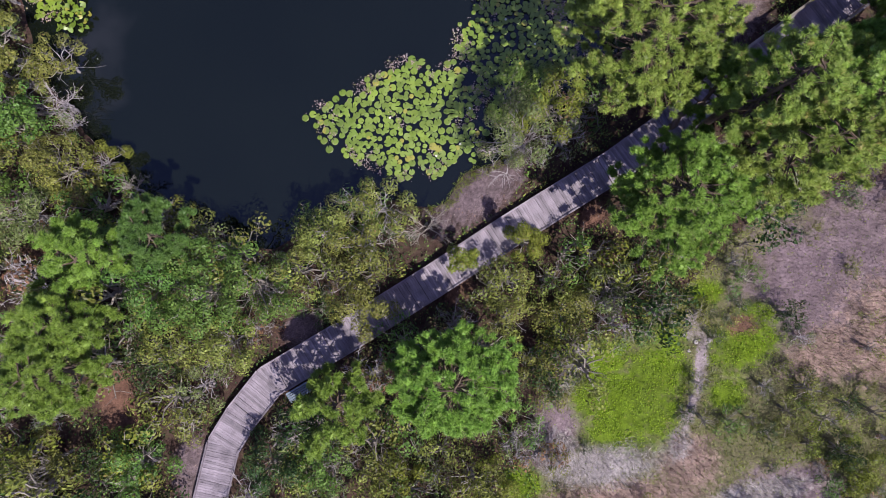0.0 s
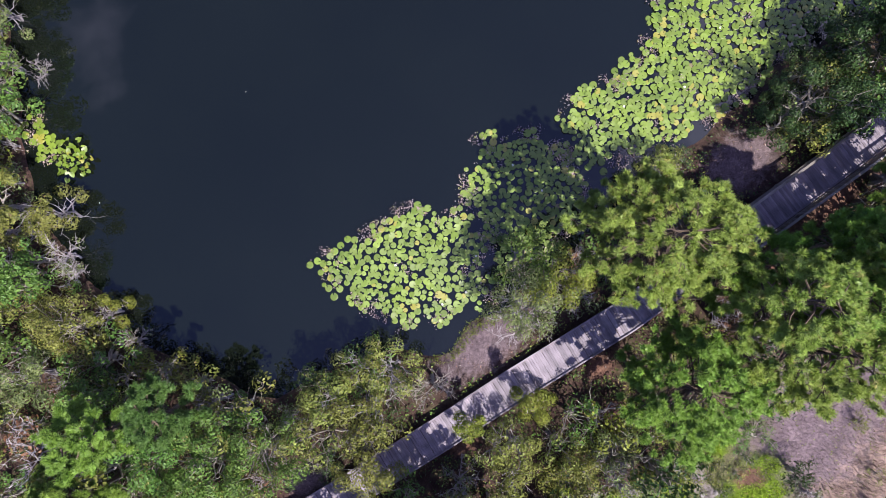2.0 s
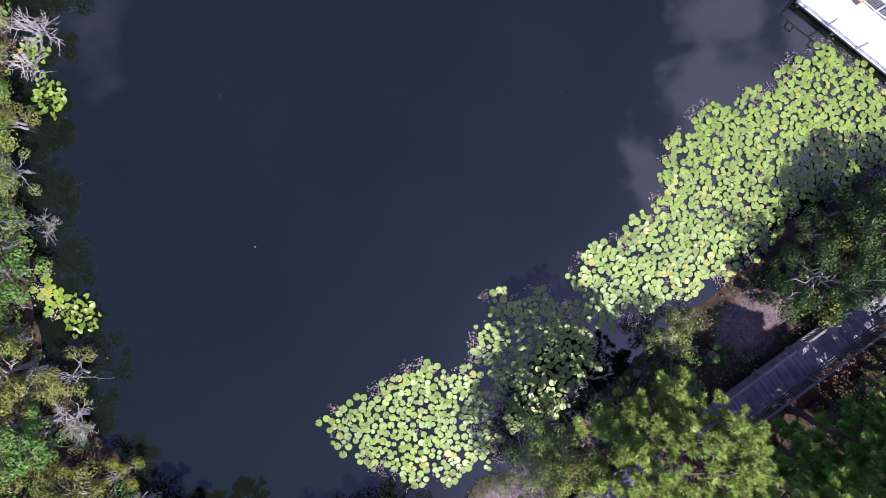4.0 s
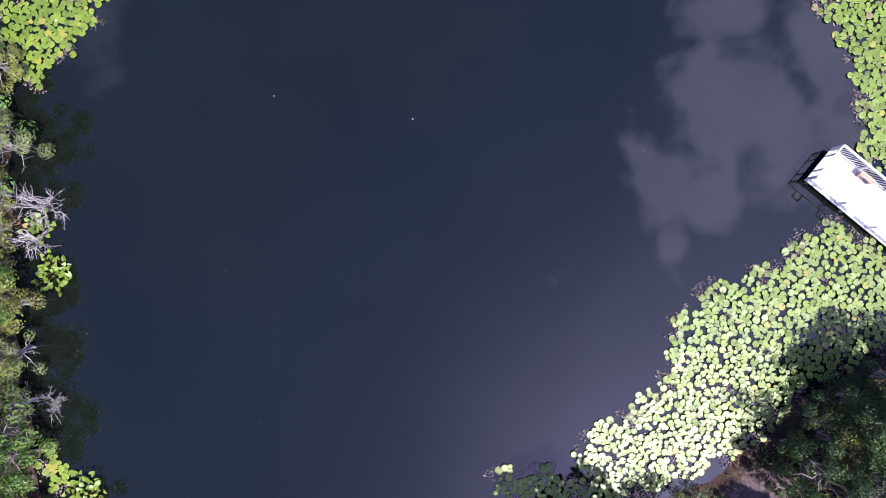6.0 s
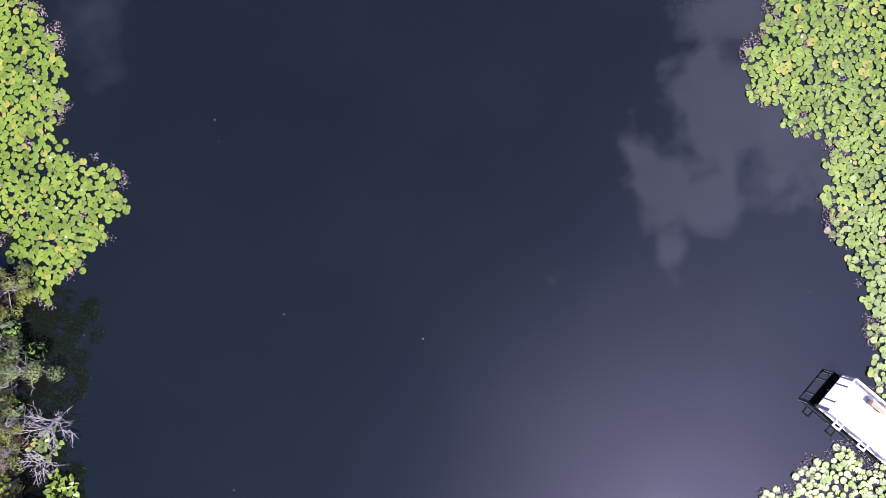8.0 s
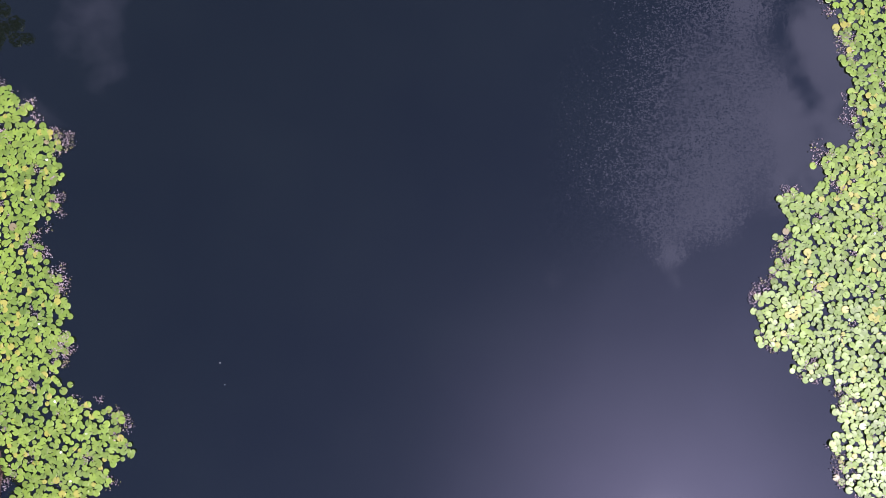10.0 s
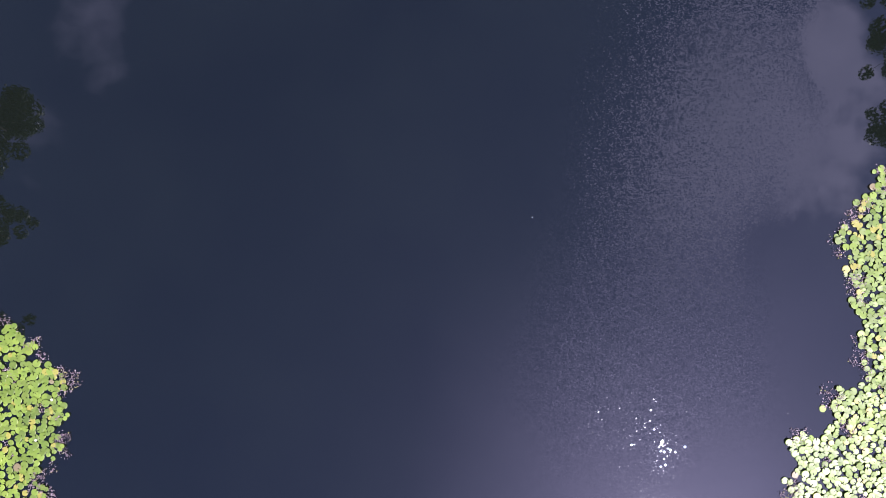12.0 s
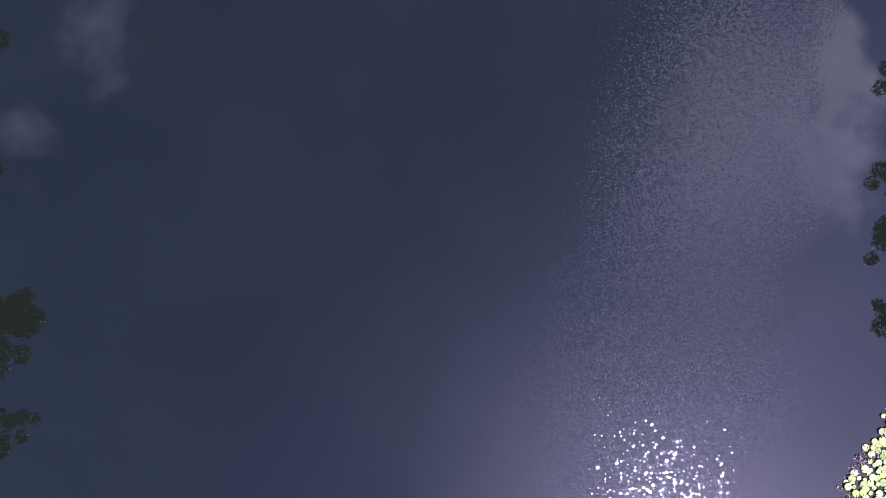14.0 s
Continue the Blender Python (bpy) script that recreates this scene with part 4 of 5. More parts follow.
# trees along the far shores
for x, y, tall, wide in [(-36.7, 79.7, 11.4, 3.7), (-35.4, 72.6, 10.8, 2.0), (-35.9, 65.2, 10.2, 1.8), (-39.5, 91.0, 10.6, 2.6), (-39.0, 101.0, 10.0, 3.0), (-37.5, 56.0, 8.0, 3.0), (-36.5, 49.0, 7.5, 2.8)] \
        + [(29.3, 91.7, 10.8, 2.2), (29.8, 86.2, 11.4, 2.7), (29.8, 80.9, 11.4, 2.7), (29.4, 99.6, 10.8, 2.3), (37, 70, 8.0, 2.8), (37, 58, 8, 3), (37, 45, 8, 3)]:
    leafy(x, y, tall, wide, LEAF_DARK, 0.30, 3.4, 0.03, BARK, "shore_tree", "dark broadleaf tree on the pond shore", "tree", "trees on the far shores")


def understory():
    """Shrubs that fill the wood between the trees; a few models, many plants."""
    kinds = []
    for mat, label in ((LEAF_OLIVE, "olive-green undergrowth shrub under the trees"), (LEAF_DARK, "dark green undergrowth shrub under the trees"), (LEAF_GREY, "grey-green undergrowth shrub with bare twigs"),
                       (LEAF_YELLOW, "yellow-green undergrowth shrub under the trees"), (LEAF_GREEN, "green undergrowth shrub under the trees"), (LEAF_RUST, RUST)):
        for k in range(2):
            kinds.append(leafy(0, 0, 1.9, 1.15, mat, 0.11, 1.0, 0.45 if mat in (LEAF_GREY, LEAF_RUST) else 0.2, None, "undergrowth_shrub", label, "shrub", "undergrowth shrubs", at=0.0))
    used, r = set(), random.Random(12)
    spots = []
    for _ in range(9000):
        if len(spots) >= 225:
            break
        x, y = r.uniform(-30, 27), r.uniform(-17, 45)
        a = (np.array(x), np.array(y))
        if not 0.2 < float(inland(*a)) < 24 or float(gap_to(WALKWAY, *a)) < 2.0:
            continue
        if bool(inside(OPEN_FIELD, *a)) or (y > 23 and x > 0) or (x > 20 and y > 21) or (x > 13.5 and float(inland(*a)) < 1.6):
            continue
        if max(float(zone(z, *a)) for z in ("bank", "litter")) > 0.33:
            continue
        if any((x - u) ** 2 + (y - v) ** 2 < 1.7 for u, v in spots):
            continue
        spots.append((x, y))
    low = []
    for _ in range(1500):
        x, y = r.uniform(4.5, 27), r.uniform(-16, 2)
        a = (np.array(x), np.array(y))
        if len(low) < 84 and bool(inside(OPEN_FIELD, *a)) and max(float(zone(z, *a)) for z in ("meadow", "purple", "straw", "pale", "path")) < r.choice((0.5, 0.5, 0.5, 0.5, 0.8)) and float(zone("meadow", *a)) < 0.55 and float(zone("path", *a)) < 0.4 and all((x - u) ** 2 + (y - v) ** 2 > 0.35 for u, v in low):
            low.append((x, y))
    weights = [5, 5, 3, 3, 3, 3, 2, 2, 3, 3, 0.4, 0.4]
    for x, y in spots + low:
        k = r.choices(range(12), weights)[0]
        size = r.uniform(0.85, 1.6) if (x, y) not in low else r.uniform(0.35, 0.85)
        m = Matrix.Translation((x, y, float(height(np.array(x), np.array(y))))) @ Matrix.Rotation(r.uniform(0, 6.28), 4, "Z") @ Matrix.Diagonal((size, size, size * r.uniform(0.7, 1.3), 1))
        if k not in used:
            used.add(k)
            kinds[k].matrix_basis = m
        else:
            copy_thing(kinds[k], m)
    for k, ob in enumerate(kinds):
        if k not in used:
            ob.location = (-28 + k, -15, 0.25)


understory()


# ---- the open field ----
def scatter(many, test, box):
    x, y = rng.uniform(box[0], box[1], many), rng.uniform(box[2], box[3], many)
    keep = rng.random(many) < test(x, y)
    return x[keep], y[keep]


def blades(name, label, x, y, mat, tall, width, lean=0.6):
    g = Geo()
    k = len(x)
    foot = np.stack([x, y, height(x, y) - 0.01], 1)
    turn, out = rng.uniform(0, 2 * np.pi, k), rng.uniform(0.1, 1.0, k) * lean
    high = tall * rng.uniform(0.5, 1.3, k)
    tip = foot + np.stack([np.cos(turn) * out * high, np.sin(turn) * out * high, high * np.sqrt(np.maximum(0.1, 1 - 0.6 * out ** 2))], 1)
    side = np.stack([-np.sin(turn), np.cos(turn), 0 * turn], 1) * width * 0.5
    mid = (foot + tip) / 2 + (0, 0, 0.12 * tall)
    quad = np.stack([foot - side, foot + side, mid + side * 0.8, mid - side * 0.8], 1)
    g.put(quad, np.arange(4 * k).reshape(k, 4))
    tri = np.stack([mid - side * 0.8, mid + side * 0.8, tip], 1)
    g.put(tri, np.arange(3 * k).reshape(k, 3))
    tagged(new(name, g.mesh(name, mat)), label, "grass", kind="stuff")


def field_share(name, low=0.42, high=0.62):
    return lambda x, y: np.clip((zone(name, x, y) + 0.10 * np.sin(2.1 * x) * np.sin(2.4 * y) - low) / (high - low), 0, 1)


def build_field():
    box = (2, 30, -18, 5)
    x, y = scatter(60000, lambda x, y: field_share("straw")(x, y) * inside(OPEN_FIELD, x, y), box)
    blades("dry_grass", "tangled dry straw-brown grass on the open field", x, y, DRY_BLADE, 0.36, 0.026, 1.0)
    x, y = scatter(50000, lambda x, y: field_share("purple")(x, y) * (1 - field_share("straw")(x, y)) * inside(OPEN_FIELD, x, y), box)
    blades("mauve_grass", "low mauve-grey dry grass on the open field", x, y, MAUVE_BLADE, 0.17, 0.026, 0.8)
    x, y = scatter(60000, lambda x, y: field_share("pale")(x, y), box)
    blades("pale_stems", "pale bleached dead stems on the open field", x, y, PALE_BLADE, 0.45, 0.022, 0.9)
    x, y = scatter(85000, lambda x, y: field_share("meadow", 0.46, 0.6)(x, y) * np.clip(0.9 + 0.9 * np.sin(1.9 * x + 1) * np.sin(2.3 * y) + 0.6 * np.sin(4.1 * x - 2.7 * y) * np.sin(3.3 * y + x), 0.04, 1), box)
    g = Geo()
    z = height(x, y) + rng.uniform(0.02, 0.22, len(x)) * (0.7 + 0.5 * np.sin(3 * x) * np.sin(2.7 * y))
    g.leaves(np.stack([x, y, z], 1), unit(rng.normal(size=(len(x), 3)) * 0.5 + (0, 0, 1)), 0.10)
    tagged(new("meadow_mat", g.mesh("meadow_mat", MAT_LEAF)), "low bright green creeping plants on the open field", "ground cover", kind="stuff")
    # low mixed herbs everywhere else on the field
    rest = lambda x, y: inside(OPEN_FIELD, x, y) * np.clip(0.75 - 1.3 * np.maximum.reduce([field_share(n)(x, y) for n in ("purple", "straw", "meadow", "pale", "path")]) + 0.35 * np.sin(1.1 * x + 2) * np.sin(1.3 * y), 0.06, 1)
    for mat, seed_shift, label in ((LEAF_OLIVE, 0.0, "low olive herbs"), (LEAF_YELLOW, 1.7, "low yellow-green herbs"), (LEAF_GREY, 3.1, "low grey-green herbs")):
        x, y = scatter(52000, lambda x, y: rest(x, y) * np.clip(0.5 + 0.9 * np.sin(0.8 * x + seed_shift * 2) * np.sin(0.9 * y + seed_shift), 0.05, 1), box)
        g = Geo()
        z = height(x, y) + rng.uniform(0.03, 0.5, len(x)) * (0.6 + 0.4 * np.sin(2.3 * x + seed_shift) * np.sin(2.9 * y))
        g.leaves(np.stack([x, y, z], 1), unit(rng.normal(size=(len(x), 3)) * 0.6 + (0, 0, 0.9)), 0.105)
        tagged(new("herbs", g.mesh("herbs", mat)), label + " and seedlings on the open field", "herbs", kind="stuff")
    # leafy growth over the floor of the wood
    wood = lambda x, y: (inland(x, y) > 0.15) * (inland(x, y) < 22) * (gap_to(WALKWAY, x, y) > 1.15) * ~inside(OPEN_FIELD, x, y) * (np.maximum(zone("bank", x, y), zone("litter", x, y)) < 0.47)
    for mat, shift, label in ((LEAF_OLIVE, 0.0, "olive"), (LEAF_DARK, 2.0, "dark green"), (LEAF_GREEN, 4.1, "green")):
        x, y = scatter(105000, lambda x, y: wood(x, y) * np.clip(0.35 + 0.9 * np.sin(0.9 * x + shift) * np.sin(1.1 * y + 2 * shift), 0, 1), (-31, 24, -18, 44))
        keep = (y < 23) | (x < 0)
        x, y = x[keep], y[keep]
        g = Geo()
        z = height(x, y) + rng.uniform(0.05, 0.9, len(x)) * np.clip(0.55 + 0.45 * np.sin(1.9 * x + shift) * np.sin(2.3 * y), 0.1, 1)
        g.leaves(np.stack([x, y, z], 1), unit(rng.normal(size=(len(x), 3)) * 0.6 + (0, 0, 0.9)), 0.14)
        tagged(new("undergrowth", g.mesh("undergrowth", mat)), "low " + label + " leafy undergrowth on the woodland floor", "undergrowth", kind="stuff")
    x, y = scatter(9000, lambda x, y: np.maximum(field_share("litter", 0.42, 0.6)(x, y), 0.5 * field_share("bank", 0.42, 0.6)(x, y)), (-26, 20, -15, 18))
    g = Geo()
    g.leaves(np.stack([x, y, height(x, y) + rng.uniform(0.01, 0.06, len(x))], 1), unit(rng.normal(size=(len(x), 3)) * 0.5 + (0, 0, 1)), 0.11)
    tagged(new("leaf_litter", g.mesh("leaf_litter", LITTER)), "fallen reddish brown leaves on bare earth", "leaf litter", kind="stuff")
    # rough grass on the banks and litter under the trees
    x, y = scatter(16000, lambda x, y: field_share("bank", 0.4, 0.6)(x, y) * 0.5, (-17, 19, -15, 18))
    blades("bank_grass", "short dry grass on the bare bank", x, y, DRY_BLADE, 0.16, 0.016, 1.0)
    x, y = scatter(5200, lambda x, y: (np.abs(inland(x, y) - 0.25) < 0.35) * 1.0, (-1.5, 3.6, 2.5, 8))
    blades("shore_grass", "yellow-green grass along the water edge", x, y, LEAF_YELLOW, 0.4, 0.022, 0.8)


build_field()

# pale stones along the foot path
stone_data = None
for x, y, size in [(12.6, -3.2, 0.16), (12.8, -3.35, 0.13), (13.0, -3.5, 0.12), (13.6, -2.0, 0.10), (13.9, -4.4, 0.13), (13.2, -4.0, 0.12), (14.7, -4.3, 0.14), (13.5, -4.9, 0.1), (14.9, -2.6, 0.1), (12.9, -2.4, 0.09)]:
    bm = bmesh.new()
    bmesh.ops.create_icosphere(bm, subdivisions=2, radius=size)
    for v in bm.verts:
        v.co *= 1 + 0.22 * noise.noise(v.co * 9 + Vector((x, y, 0)))
        v.co.z *= 0.6
    data = bpy.data.meshes.new("stone")
    bm.to_mesh(data)
    bm.free()
    data.materials.append(TWIG_PALE)
    ob = tagged(new("stone", data), "pale rounded stone beside the foot path", "stone", "stones along the path")
    ob.location = (x, y, float(height(np.array(x), np.array(y))) + 0.3 * size)


# ---- water lilies ----
def pad_shape(sides=15):
    """A round leaf with a narrow notch, edge turned down and wavy."""
    turn = np.radians(np.linspace(9, 351, sides))
    wave = 1 + 0.025 * np.sin(3 * turn + 1)
    rim = np.stack([np.cos(turn) * wave, np.sin(turn) * wave, 0.015 * np.sin(4 * turn) - 0.03], 1)
    belly = np.stack([np.cos(turn) * 0.87, np.sin(turn) * 0.87, np.full(sides, 0.025)], 1)
    points = np.concatenate([[(0.1, 0, 0)], belly, rim])
    tris = [(0, 1 + k, 2 + k) for k in range(sides - 1)]
    quads = [(1 + k, 1 + sides + k, 2 + sides + k, 2 + k) for k in range(sides - 1)]
    return points, np.array(tris), np.array(quads)


def withering(x, y):
    """Where leaves have withered, above about 0.9."""
    return np.sin(1.7 * x + 0.6) * np.sin(1.5 * y + 1.1) + 0.6 * np.sin(3.9 * x) * np.sin(4.4 * y + 2)


def pad_spots(poly, width, seed, holes=0.18, crowd=0.7):
    """Crowded places inside an outline, leaves overlapping a little, with gaps where open water shows."""
    r = np.random.default_rng(seed)
    poly = np.asarray(poly, float)
    lo, hi = poly.min(0) - 0.3, poly.max(0) + 0.3
    many = int((hi[0] - lo[0]) * (hi[1] - lo[1]) / width ** 2 * 24)
    cells, out = {}, []
    pts = r.uniform(lo, hi, (many, 2))
    wander = 0.34 * np.stack([np.sin(3.1 * pts[:, 1] + seed) + 0.6 * np.sin(7.3 * pts[:, 0] + 5.1 * pts[:, 1]), np.sin(2.7 * pts[:, 0] + 2 * seed) + 0.6 * np.sin(6.1 * pts[:, 1] - 4.7 * pts[:, 0])], 1)
    ok = inside(poly, *(pts + wander).T)
    gapn = np.sin(1.9 * pts[:, 0] + seed) * np.sin(2.2 * pts[:, 1] - seed) + 0.7 * np.sin(4.3 * pts[:, 0] + 1.3 * pts[:, 1]) * np.sin(3.7 * pts[:, 1] - 0.8 * pts[:, 0])
    ok &= gapn < np.where(gap_to(poly, pts[:, 0], pts[:, 1], True) < 0.7, 0.8, 1.2 - holes * 2)
    ok &= withering(*pts.T) < 1.12
    for x, y in pts[ok]:
        size = width * r.choice((0.66, 0.85, 1.0, 1.0, 1.1))
        key = (int(x // width), int(y // width))
        near = [p for i in (-1, 0, 1) for j in (-1, 0, 1) for p in cells.get((key[0] + i, key[1] + j), ())]
        if all((x - p[0]) ** 2 + (y - p[1]) ** 2 > (0.5 * (size + p[2]) * crowd) ** 2 for p in near):
            cells.setdefault(key, []).append((x, y, size))
            out.append((x, y, size))
    return out


PATCHES = {
    "islet": [(-8.3, 9.3), (-6.8, 10.2), (-5.0, 10.9), (-3.5, 11.8), (-2.0, 12.2), (-0.1, 11.9), (1.2, 11.1), (1.5, 8.8), (1.8, 7.1), (0.4, 6.3), (-0.7, 5.6), (-2.2, 5.5), (-3.9, 5.8), (-5.9, 6.6), (-7.7, 7.9)],
    "shaded": [(0.4, 13.6), (1.4, 16.1), (2.6, 16.5), (4.9, 16.4), (6.1, 15.8), (7.0, 14.2), (7.8, 12.4), (5.1, 9.6), (2.5, 8.4), (1.6, 11.1)],
    "strip": [(6.2, 17.7), (7.86, 19.3), (9.55, 20.01), (11.24, 21.52), (11.62, 23.92), (13.19, 26.43), (15.27, 27.64), (18.34, 28.86), (19.52, 30.27), (21.2, 30.98), (22.81, 30.09), (26.43, 27.61), (25.47, 24.7), (21.5, 22.37), (19.03, 20.75), (16.85, 18.44), (13.6, 16.6), (10.6, 15.3), (7.0, 14.4)],
    "east": [(22.21, 75.96), (19.82, 72.55), (20.59, 68.98), (21.11, 67.7), (21.06, 65.31), (21.78, 64.03), (19.24, 62.8), (19.87, 61.02), (17.11, 60.18), (16.99, 56.6), (15.55, 54.19), (15.58, 52.3), (17.81, 50.03), (20.61, 48.87),
             (20.3, 44.47), (21.63, 42.19), (22.76, 39.8), (23.09, 37.8), (23.14, 34.7), (26.36, 32.62), (30.32, 34.16), (31.01, 50.19), (28.17, 66.11), (25.93, 77.01)],
    "west": [(-30.17, 66.25), (-28.48, 65.78), (-27.38, 64.02), (-25.49, 62.86), (-25.77, 60.99), (-26.33, 58.31), (-27.41, 57.02), (-26.11, 55.65), (-25.19, 53.69), (-25.17, 51.02), (-25.84, 48.64), (-23.94, 47.38), (-21.85, 46.71), (-21.23, 44.64), (-22.21, 43.34), (-24.28, 40.95), (-25.76, 39.15), (-26.96, 40.23), (-28.99, 45.54), (-30.56, 55.4)],
    "shore": [(-25.4, 17.6), (-24.3, 17.9), (-23.6, 16.6), (-24.2, 15.4), (-25.0, 15.6)],
}


def pad_pose(x, y, size, r):
    return pose(x, y, r.uniform(0.02, 0.12), r.gauss(0, 2.6), r.gauss(0, 2.6), r.uniform(0, 360)) @ Matrix.Scale(size * 0.5, 4)


def build_lilies():
    r = random.Random(21)
    points, tris, quads = pad_shape()
    one = Geo()
    one.put(points, tris)
    one.quads.append(quads)
    pad = one.mesh("lily_pad", PAD_ONE)
    looks = {"islet": "islet of round bright green water lily pads floating on the pond", "shaded": "blue-green water lily pads in the shade of the pines", "strip": "broad strip of crowded water lily pads beside the dock",
             "east": "dense bed of green water lily pads along the eastern shore", "west": "dense yellow-green bed of water lily pads along the western shore", "shore": "few small lily pads close to the bank"}
    for name, poly in PATCHES.items():
        spots = pad_spots(poly, 0.43, len(name), {"islet": 0.12, "shaded": 0.12, "strip": 0.03}.get(name, 0.0), {"islet": 0.77, "shaded": 0.77, "strip": 0.74}.get(name, 0.705))
        root = tagged(new("lily_patch"), looks[name], "water lilies")
        middle = float(np.mean([p[0] for p in spots])) if name in ("islet", "shaded", "strip") else 0.0
        spots.sort(key=lambda p: abs(p[0] - middle))
        for x, y, size in spots[:300]:
            ob = new("lily_pad", pad)
            ob.parent = root
            ob.matrix_basis = pad_pose(x, y, size, r)
        if spots[300:]:
            g = Geo()
            for x, y, size in spots[300:]:
                m = np.array(pad_pose(x, y, size, r))
                start = g.count
                g.put(points @ m[:3, :3].T + m[:3, 3], tris)
                g.quads.append(quads + start)
            tagged(part("pad_carpet", g.mesh("pad_carpet", PAD_MANY), None, root), "crowded round water lily pads", kind="stuff")
        # withered leaves along the edge
        g = Geo()
        poly_a = np.asarray(poly)
        lo, hi = poly_a.min(0) - 0.5, poly_a.max(0) + 0.5
        many = int((hi - lo).prod() * 44)
        x, y = rng.uniform(lo[0], hi[0], many), rng.uniform(lo[1], hi[1], many)
        d = gap_to(poly, x, y, True)
        clot = withering(x, y)
        keep = ((d < 0.2 + 0.6 * np.clip(clot, 0, 1)) & (clot > -0.05)) | (inside(poly, x, y) & (clot > 1.0))
        keep &= inland(x, y) < 0
        x, y = x[keep], y[keep]
        if len(x):
            x, y = np.repeat(x, 3) + rng.normal(size=3 * len(x)) * 0.1, np.repeat(y, 3) + rng.normal(size=3 * len(y)) * 0.1
            g.leaves(np.stack([x, y, rng.uniform(0.005, 0.12, len(x))], 1), unit(rng.normal(size=(len(x), 3)) * 0.8 + (0, 0, 0.8)), 0.115, 0.5)
            tagged(new("withered_leaves", g.mesh("withered_leaves", DEAD_LEAF)), "withered brown lily leaves and stalks among the pads", "withered leaves", kind="stuff")


def lily_flower():
    root = tagged(new("lily_flower"), "small white water lily flower between green pads", "flower", "water lily flowers")
    for ring, (count, reach, rise) in enumerate(((7, 0.085, 0.03), (6, 0.06, 0.06))):
        for k in range(count):
            turn = 2 * math.pi * (k + 0.5 * ring) / count
            c, s = math.cos(turn), math.sin(turn)
            g = Geo()
            g.put([(0.012 * c, 0.012 * s, 0.0), (reach * 0.6 * c - 0.022 * s, reach * 0.6 * s + 0.022 * c, rise * 0.5), (reach * c, reach * s, rise), (reach * 0.6 * c + 0.022 * s, reach * 0.6 * s - 0.022 * c, rise * 0.5)], [(0, 1, 2, 3)])
            part("petal", g, PETAL, root)
    return root


def build_flowers():
    spots = [(-0.9, 6.6), (0.5, 7.3), (-3.6, 8.9), (1.1, 9.4), (3.3, 14.7), (5.0, 13.2), (16.43, 20.44), (15.62, 22.74), (17.79, 24.65), (13.45, 19.23), (18.56, 27.26), (9.87, 18.11),
             (22.27, 45.29), (21.62, 47.88), (18.7, 55.23), (22.41, 58.16), (20.93, 53.06), (-25.21, 44.6), (-24.6, 42.92), (-23.73, 45.7), (-26.67, 52.09), (-27.33, 59.39), (-26.47, 61.77), (-25.63, 47.56)]
    first = lily_flower()
    for k, (x, y) in enumerate(spots):
        m = pose(x, y, 0.11, 0, 0, 40 * k)
        if k == 0:
            first.matrix_basis = m
        else:
            copy_thing(first, m)


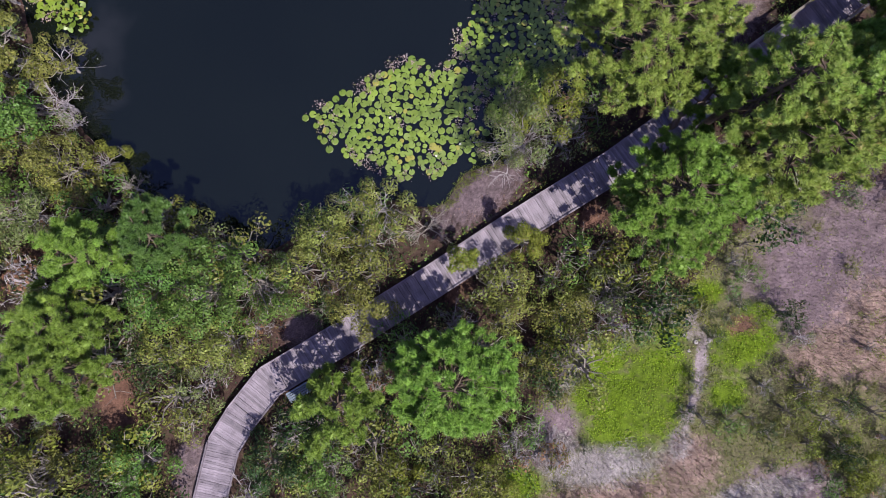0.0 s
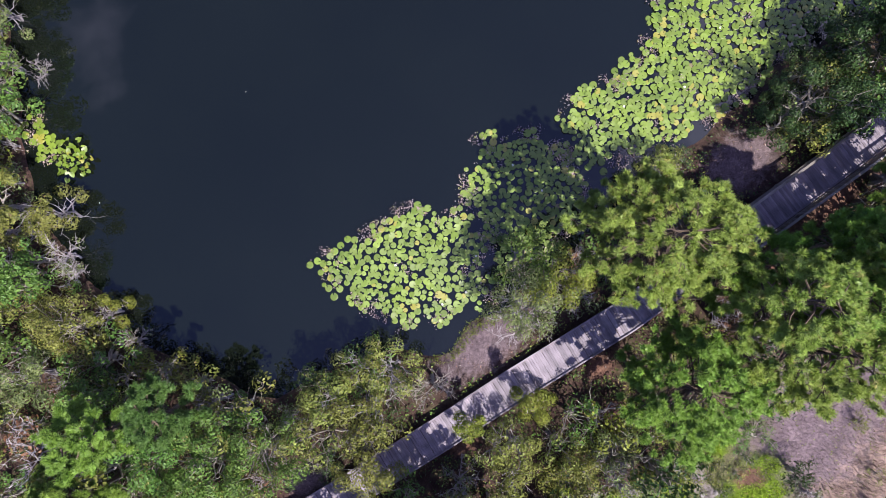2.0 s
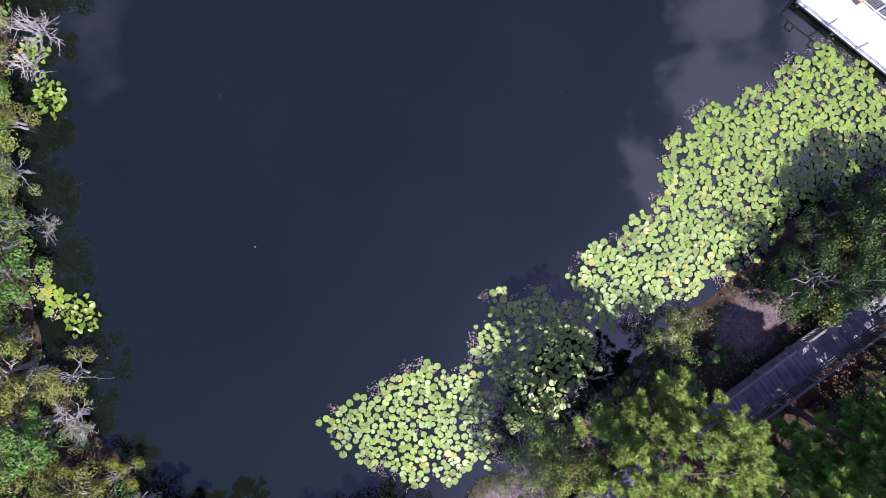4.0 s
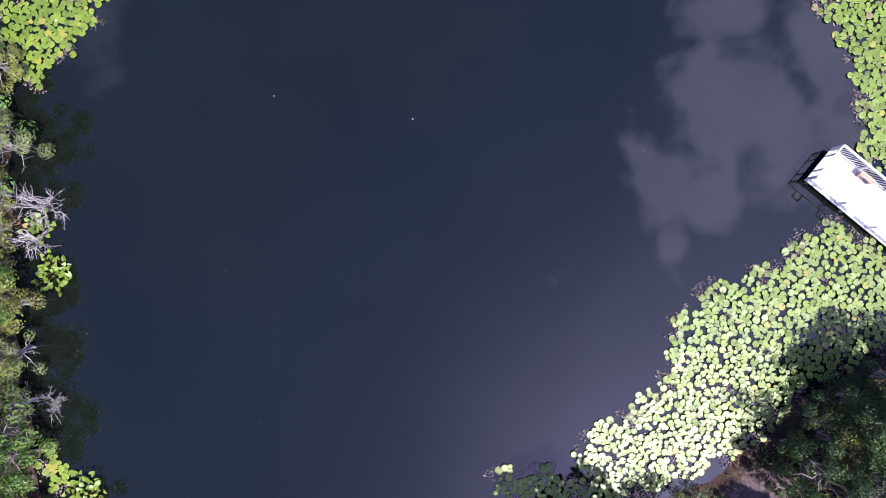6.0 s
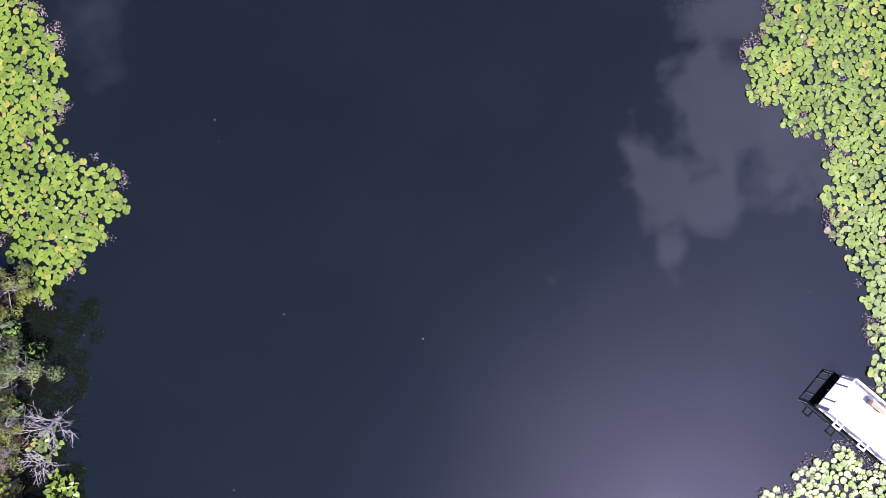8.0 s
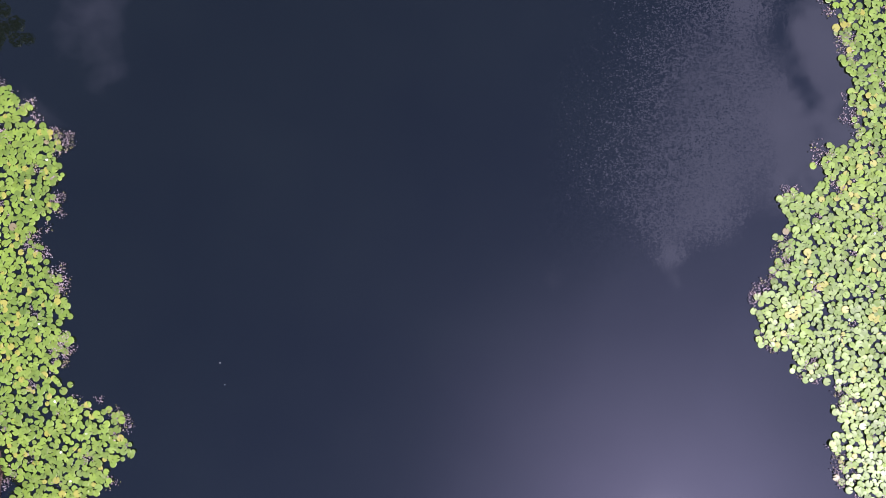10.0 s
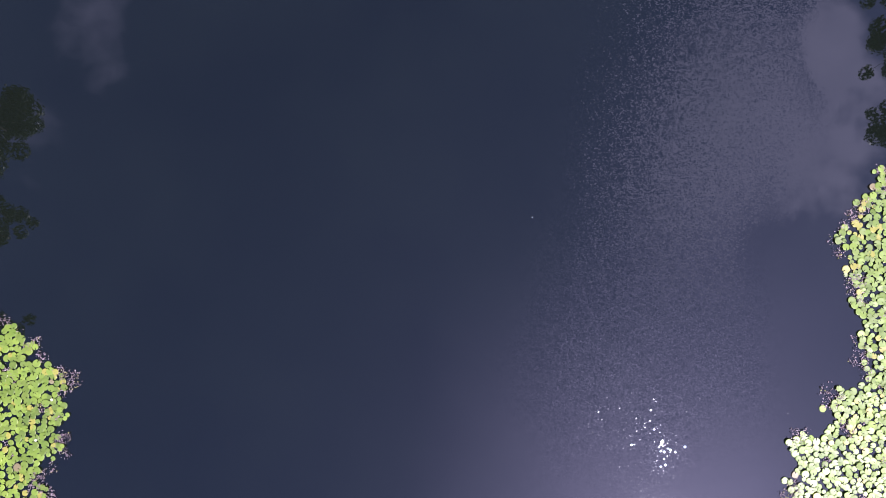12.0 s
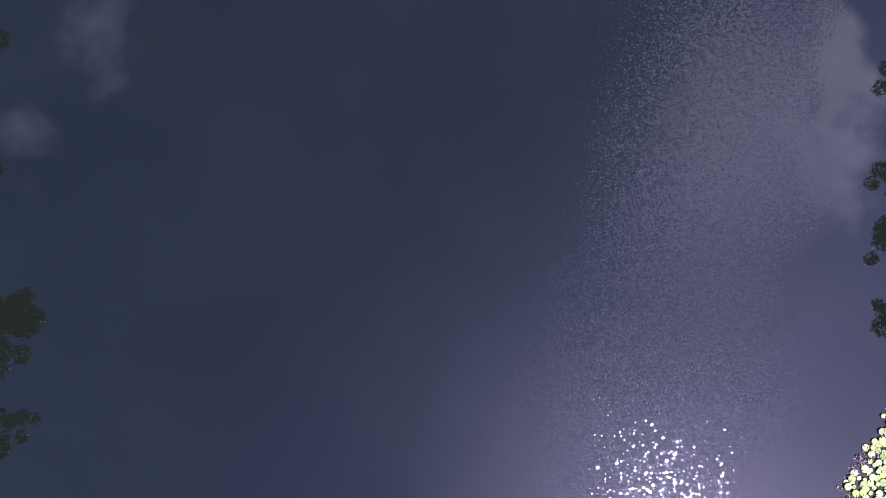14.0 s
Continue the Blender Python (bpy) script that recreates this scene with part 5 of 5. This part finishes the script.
def spatterdock(x, y, wide, count, label):
    """A clump of upright heart-shaped leaves on stalks."""
    root = tagged(new("spatterdock_clump"), label, "water plant", "spatterdock clumps at the shore")
    root.location = (x, y, 0)
    heart_line = [(0, -0.12, 0.0), (0.32, -0.42, 0.03), (0.5, -0.1, 0.05), (0.36, 0.35, 0.03), (0, 0.72, 0.0), (-0.36, 0.35, 0.03), (-0.5, -0.1, 0.05), (-0.32, -0.42, 0.03)]
    g = Geo()
    g.put([(0, 0.1, -0.03)] + heart_line, [(0, 1 + k, 1 + (k + 1) % 8) for k in range(8)])
    leaf = g.mesh("leaf", LEAF_PAD, True)
    stalks = Geo()
    for k in range(count):
        turn, r = 2.399963 * k, wide * math.sqrt((k + 0.5) / count) * rng.uniform(0.65, 1.2)
        z = rng.uniform(0.12, 0.42)
        px, py = r * math.cos(turn), r * math.sin(turn)
        ob = new("leaf", leaf)
        ob.parent = root
        ob.matrix_basis = pose(px, py, z, rng.normal() * 16, rng.normal() * 16, math.degrees(turn) - 90 + rng.normal() * 25) @ Matrix.Scale(rng.uniform(0.22, 0.34), 4)
        stalks.tube([(px * 0.35, py * 0.35, -0.3), (px * 0.8, py * 0.8, z * 0.5), (px, py, z)], [0.012, 0.01, 0.008], 3)
    tagged(part("stalk_bundle", stalks, LEAF_OLIVE, root), kind="stuff")


LEAF_PAD = pad_material("spatterdock_leaf", True)
build_lilies()
build_flowers()
for x, y, wide, count in [(-22.5, 15.25, 1.2, 58), (-24.49, 28.03, 1.2, 50), (-25.5, 30.75, 0.9, 26)]:
    spatterdock(x, y, wide, count, "clump of heart-shaped yellow-green leaves rising from the water")


# ---- small leaves drifting on the open water ----
leaf_shape = Geo()
leaf_shape.put([(-0.5, 0, 0.01), (-0.1, -0.3, 0.05), (0.5, 0, 0.02), (-0.1, 0.3, 0.06), (0.0, 0.0, 0.0)], [(0, 1, 4), (1, 2, 4), (2, 3, 4), (3, 0, 4)])
drift_mesh = leaf_shape.mesh("floating_leaf", PETAL)
for k, (x, y, size) in enumerate([(-3.51, 37.13, 0.14), (-11.73, 38.49, 0.1), (-14.53, 28.15, 0.1), (-12.39, 19.22, 0.1), (-16.03, 49.94, 0.11), (5.7, 28.28, 0.09), (-21.0, 12.7, 0.13), (1.55, 73.05, 0.1), (-15.72, 48.66, 0.08), (19.28, 40.17, 0.1), (-22.6, 9.6, 0.14), (16.78, 61.77, 0.08), (10.1, 35.29, 0.08)]):
    ob = tagged(new("floating_leaf", drift_mesh), "small pale leaf floating on the pond", "leaf", "leaves on the water")
    ob.matrix_basis = pose(x, y, 0.004, 0, 0, 47 * k) @ Matrix.Scale(0.75 * size, 4)
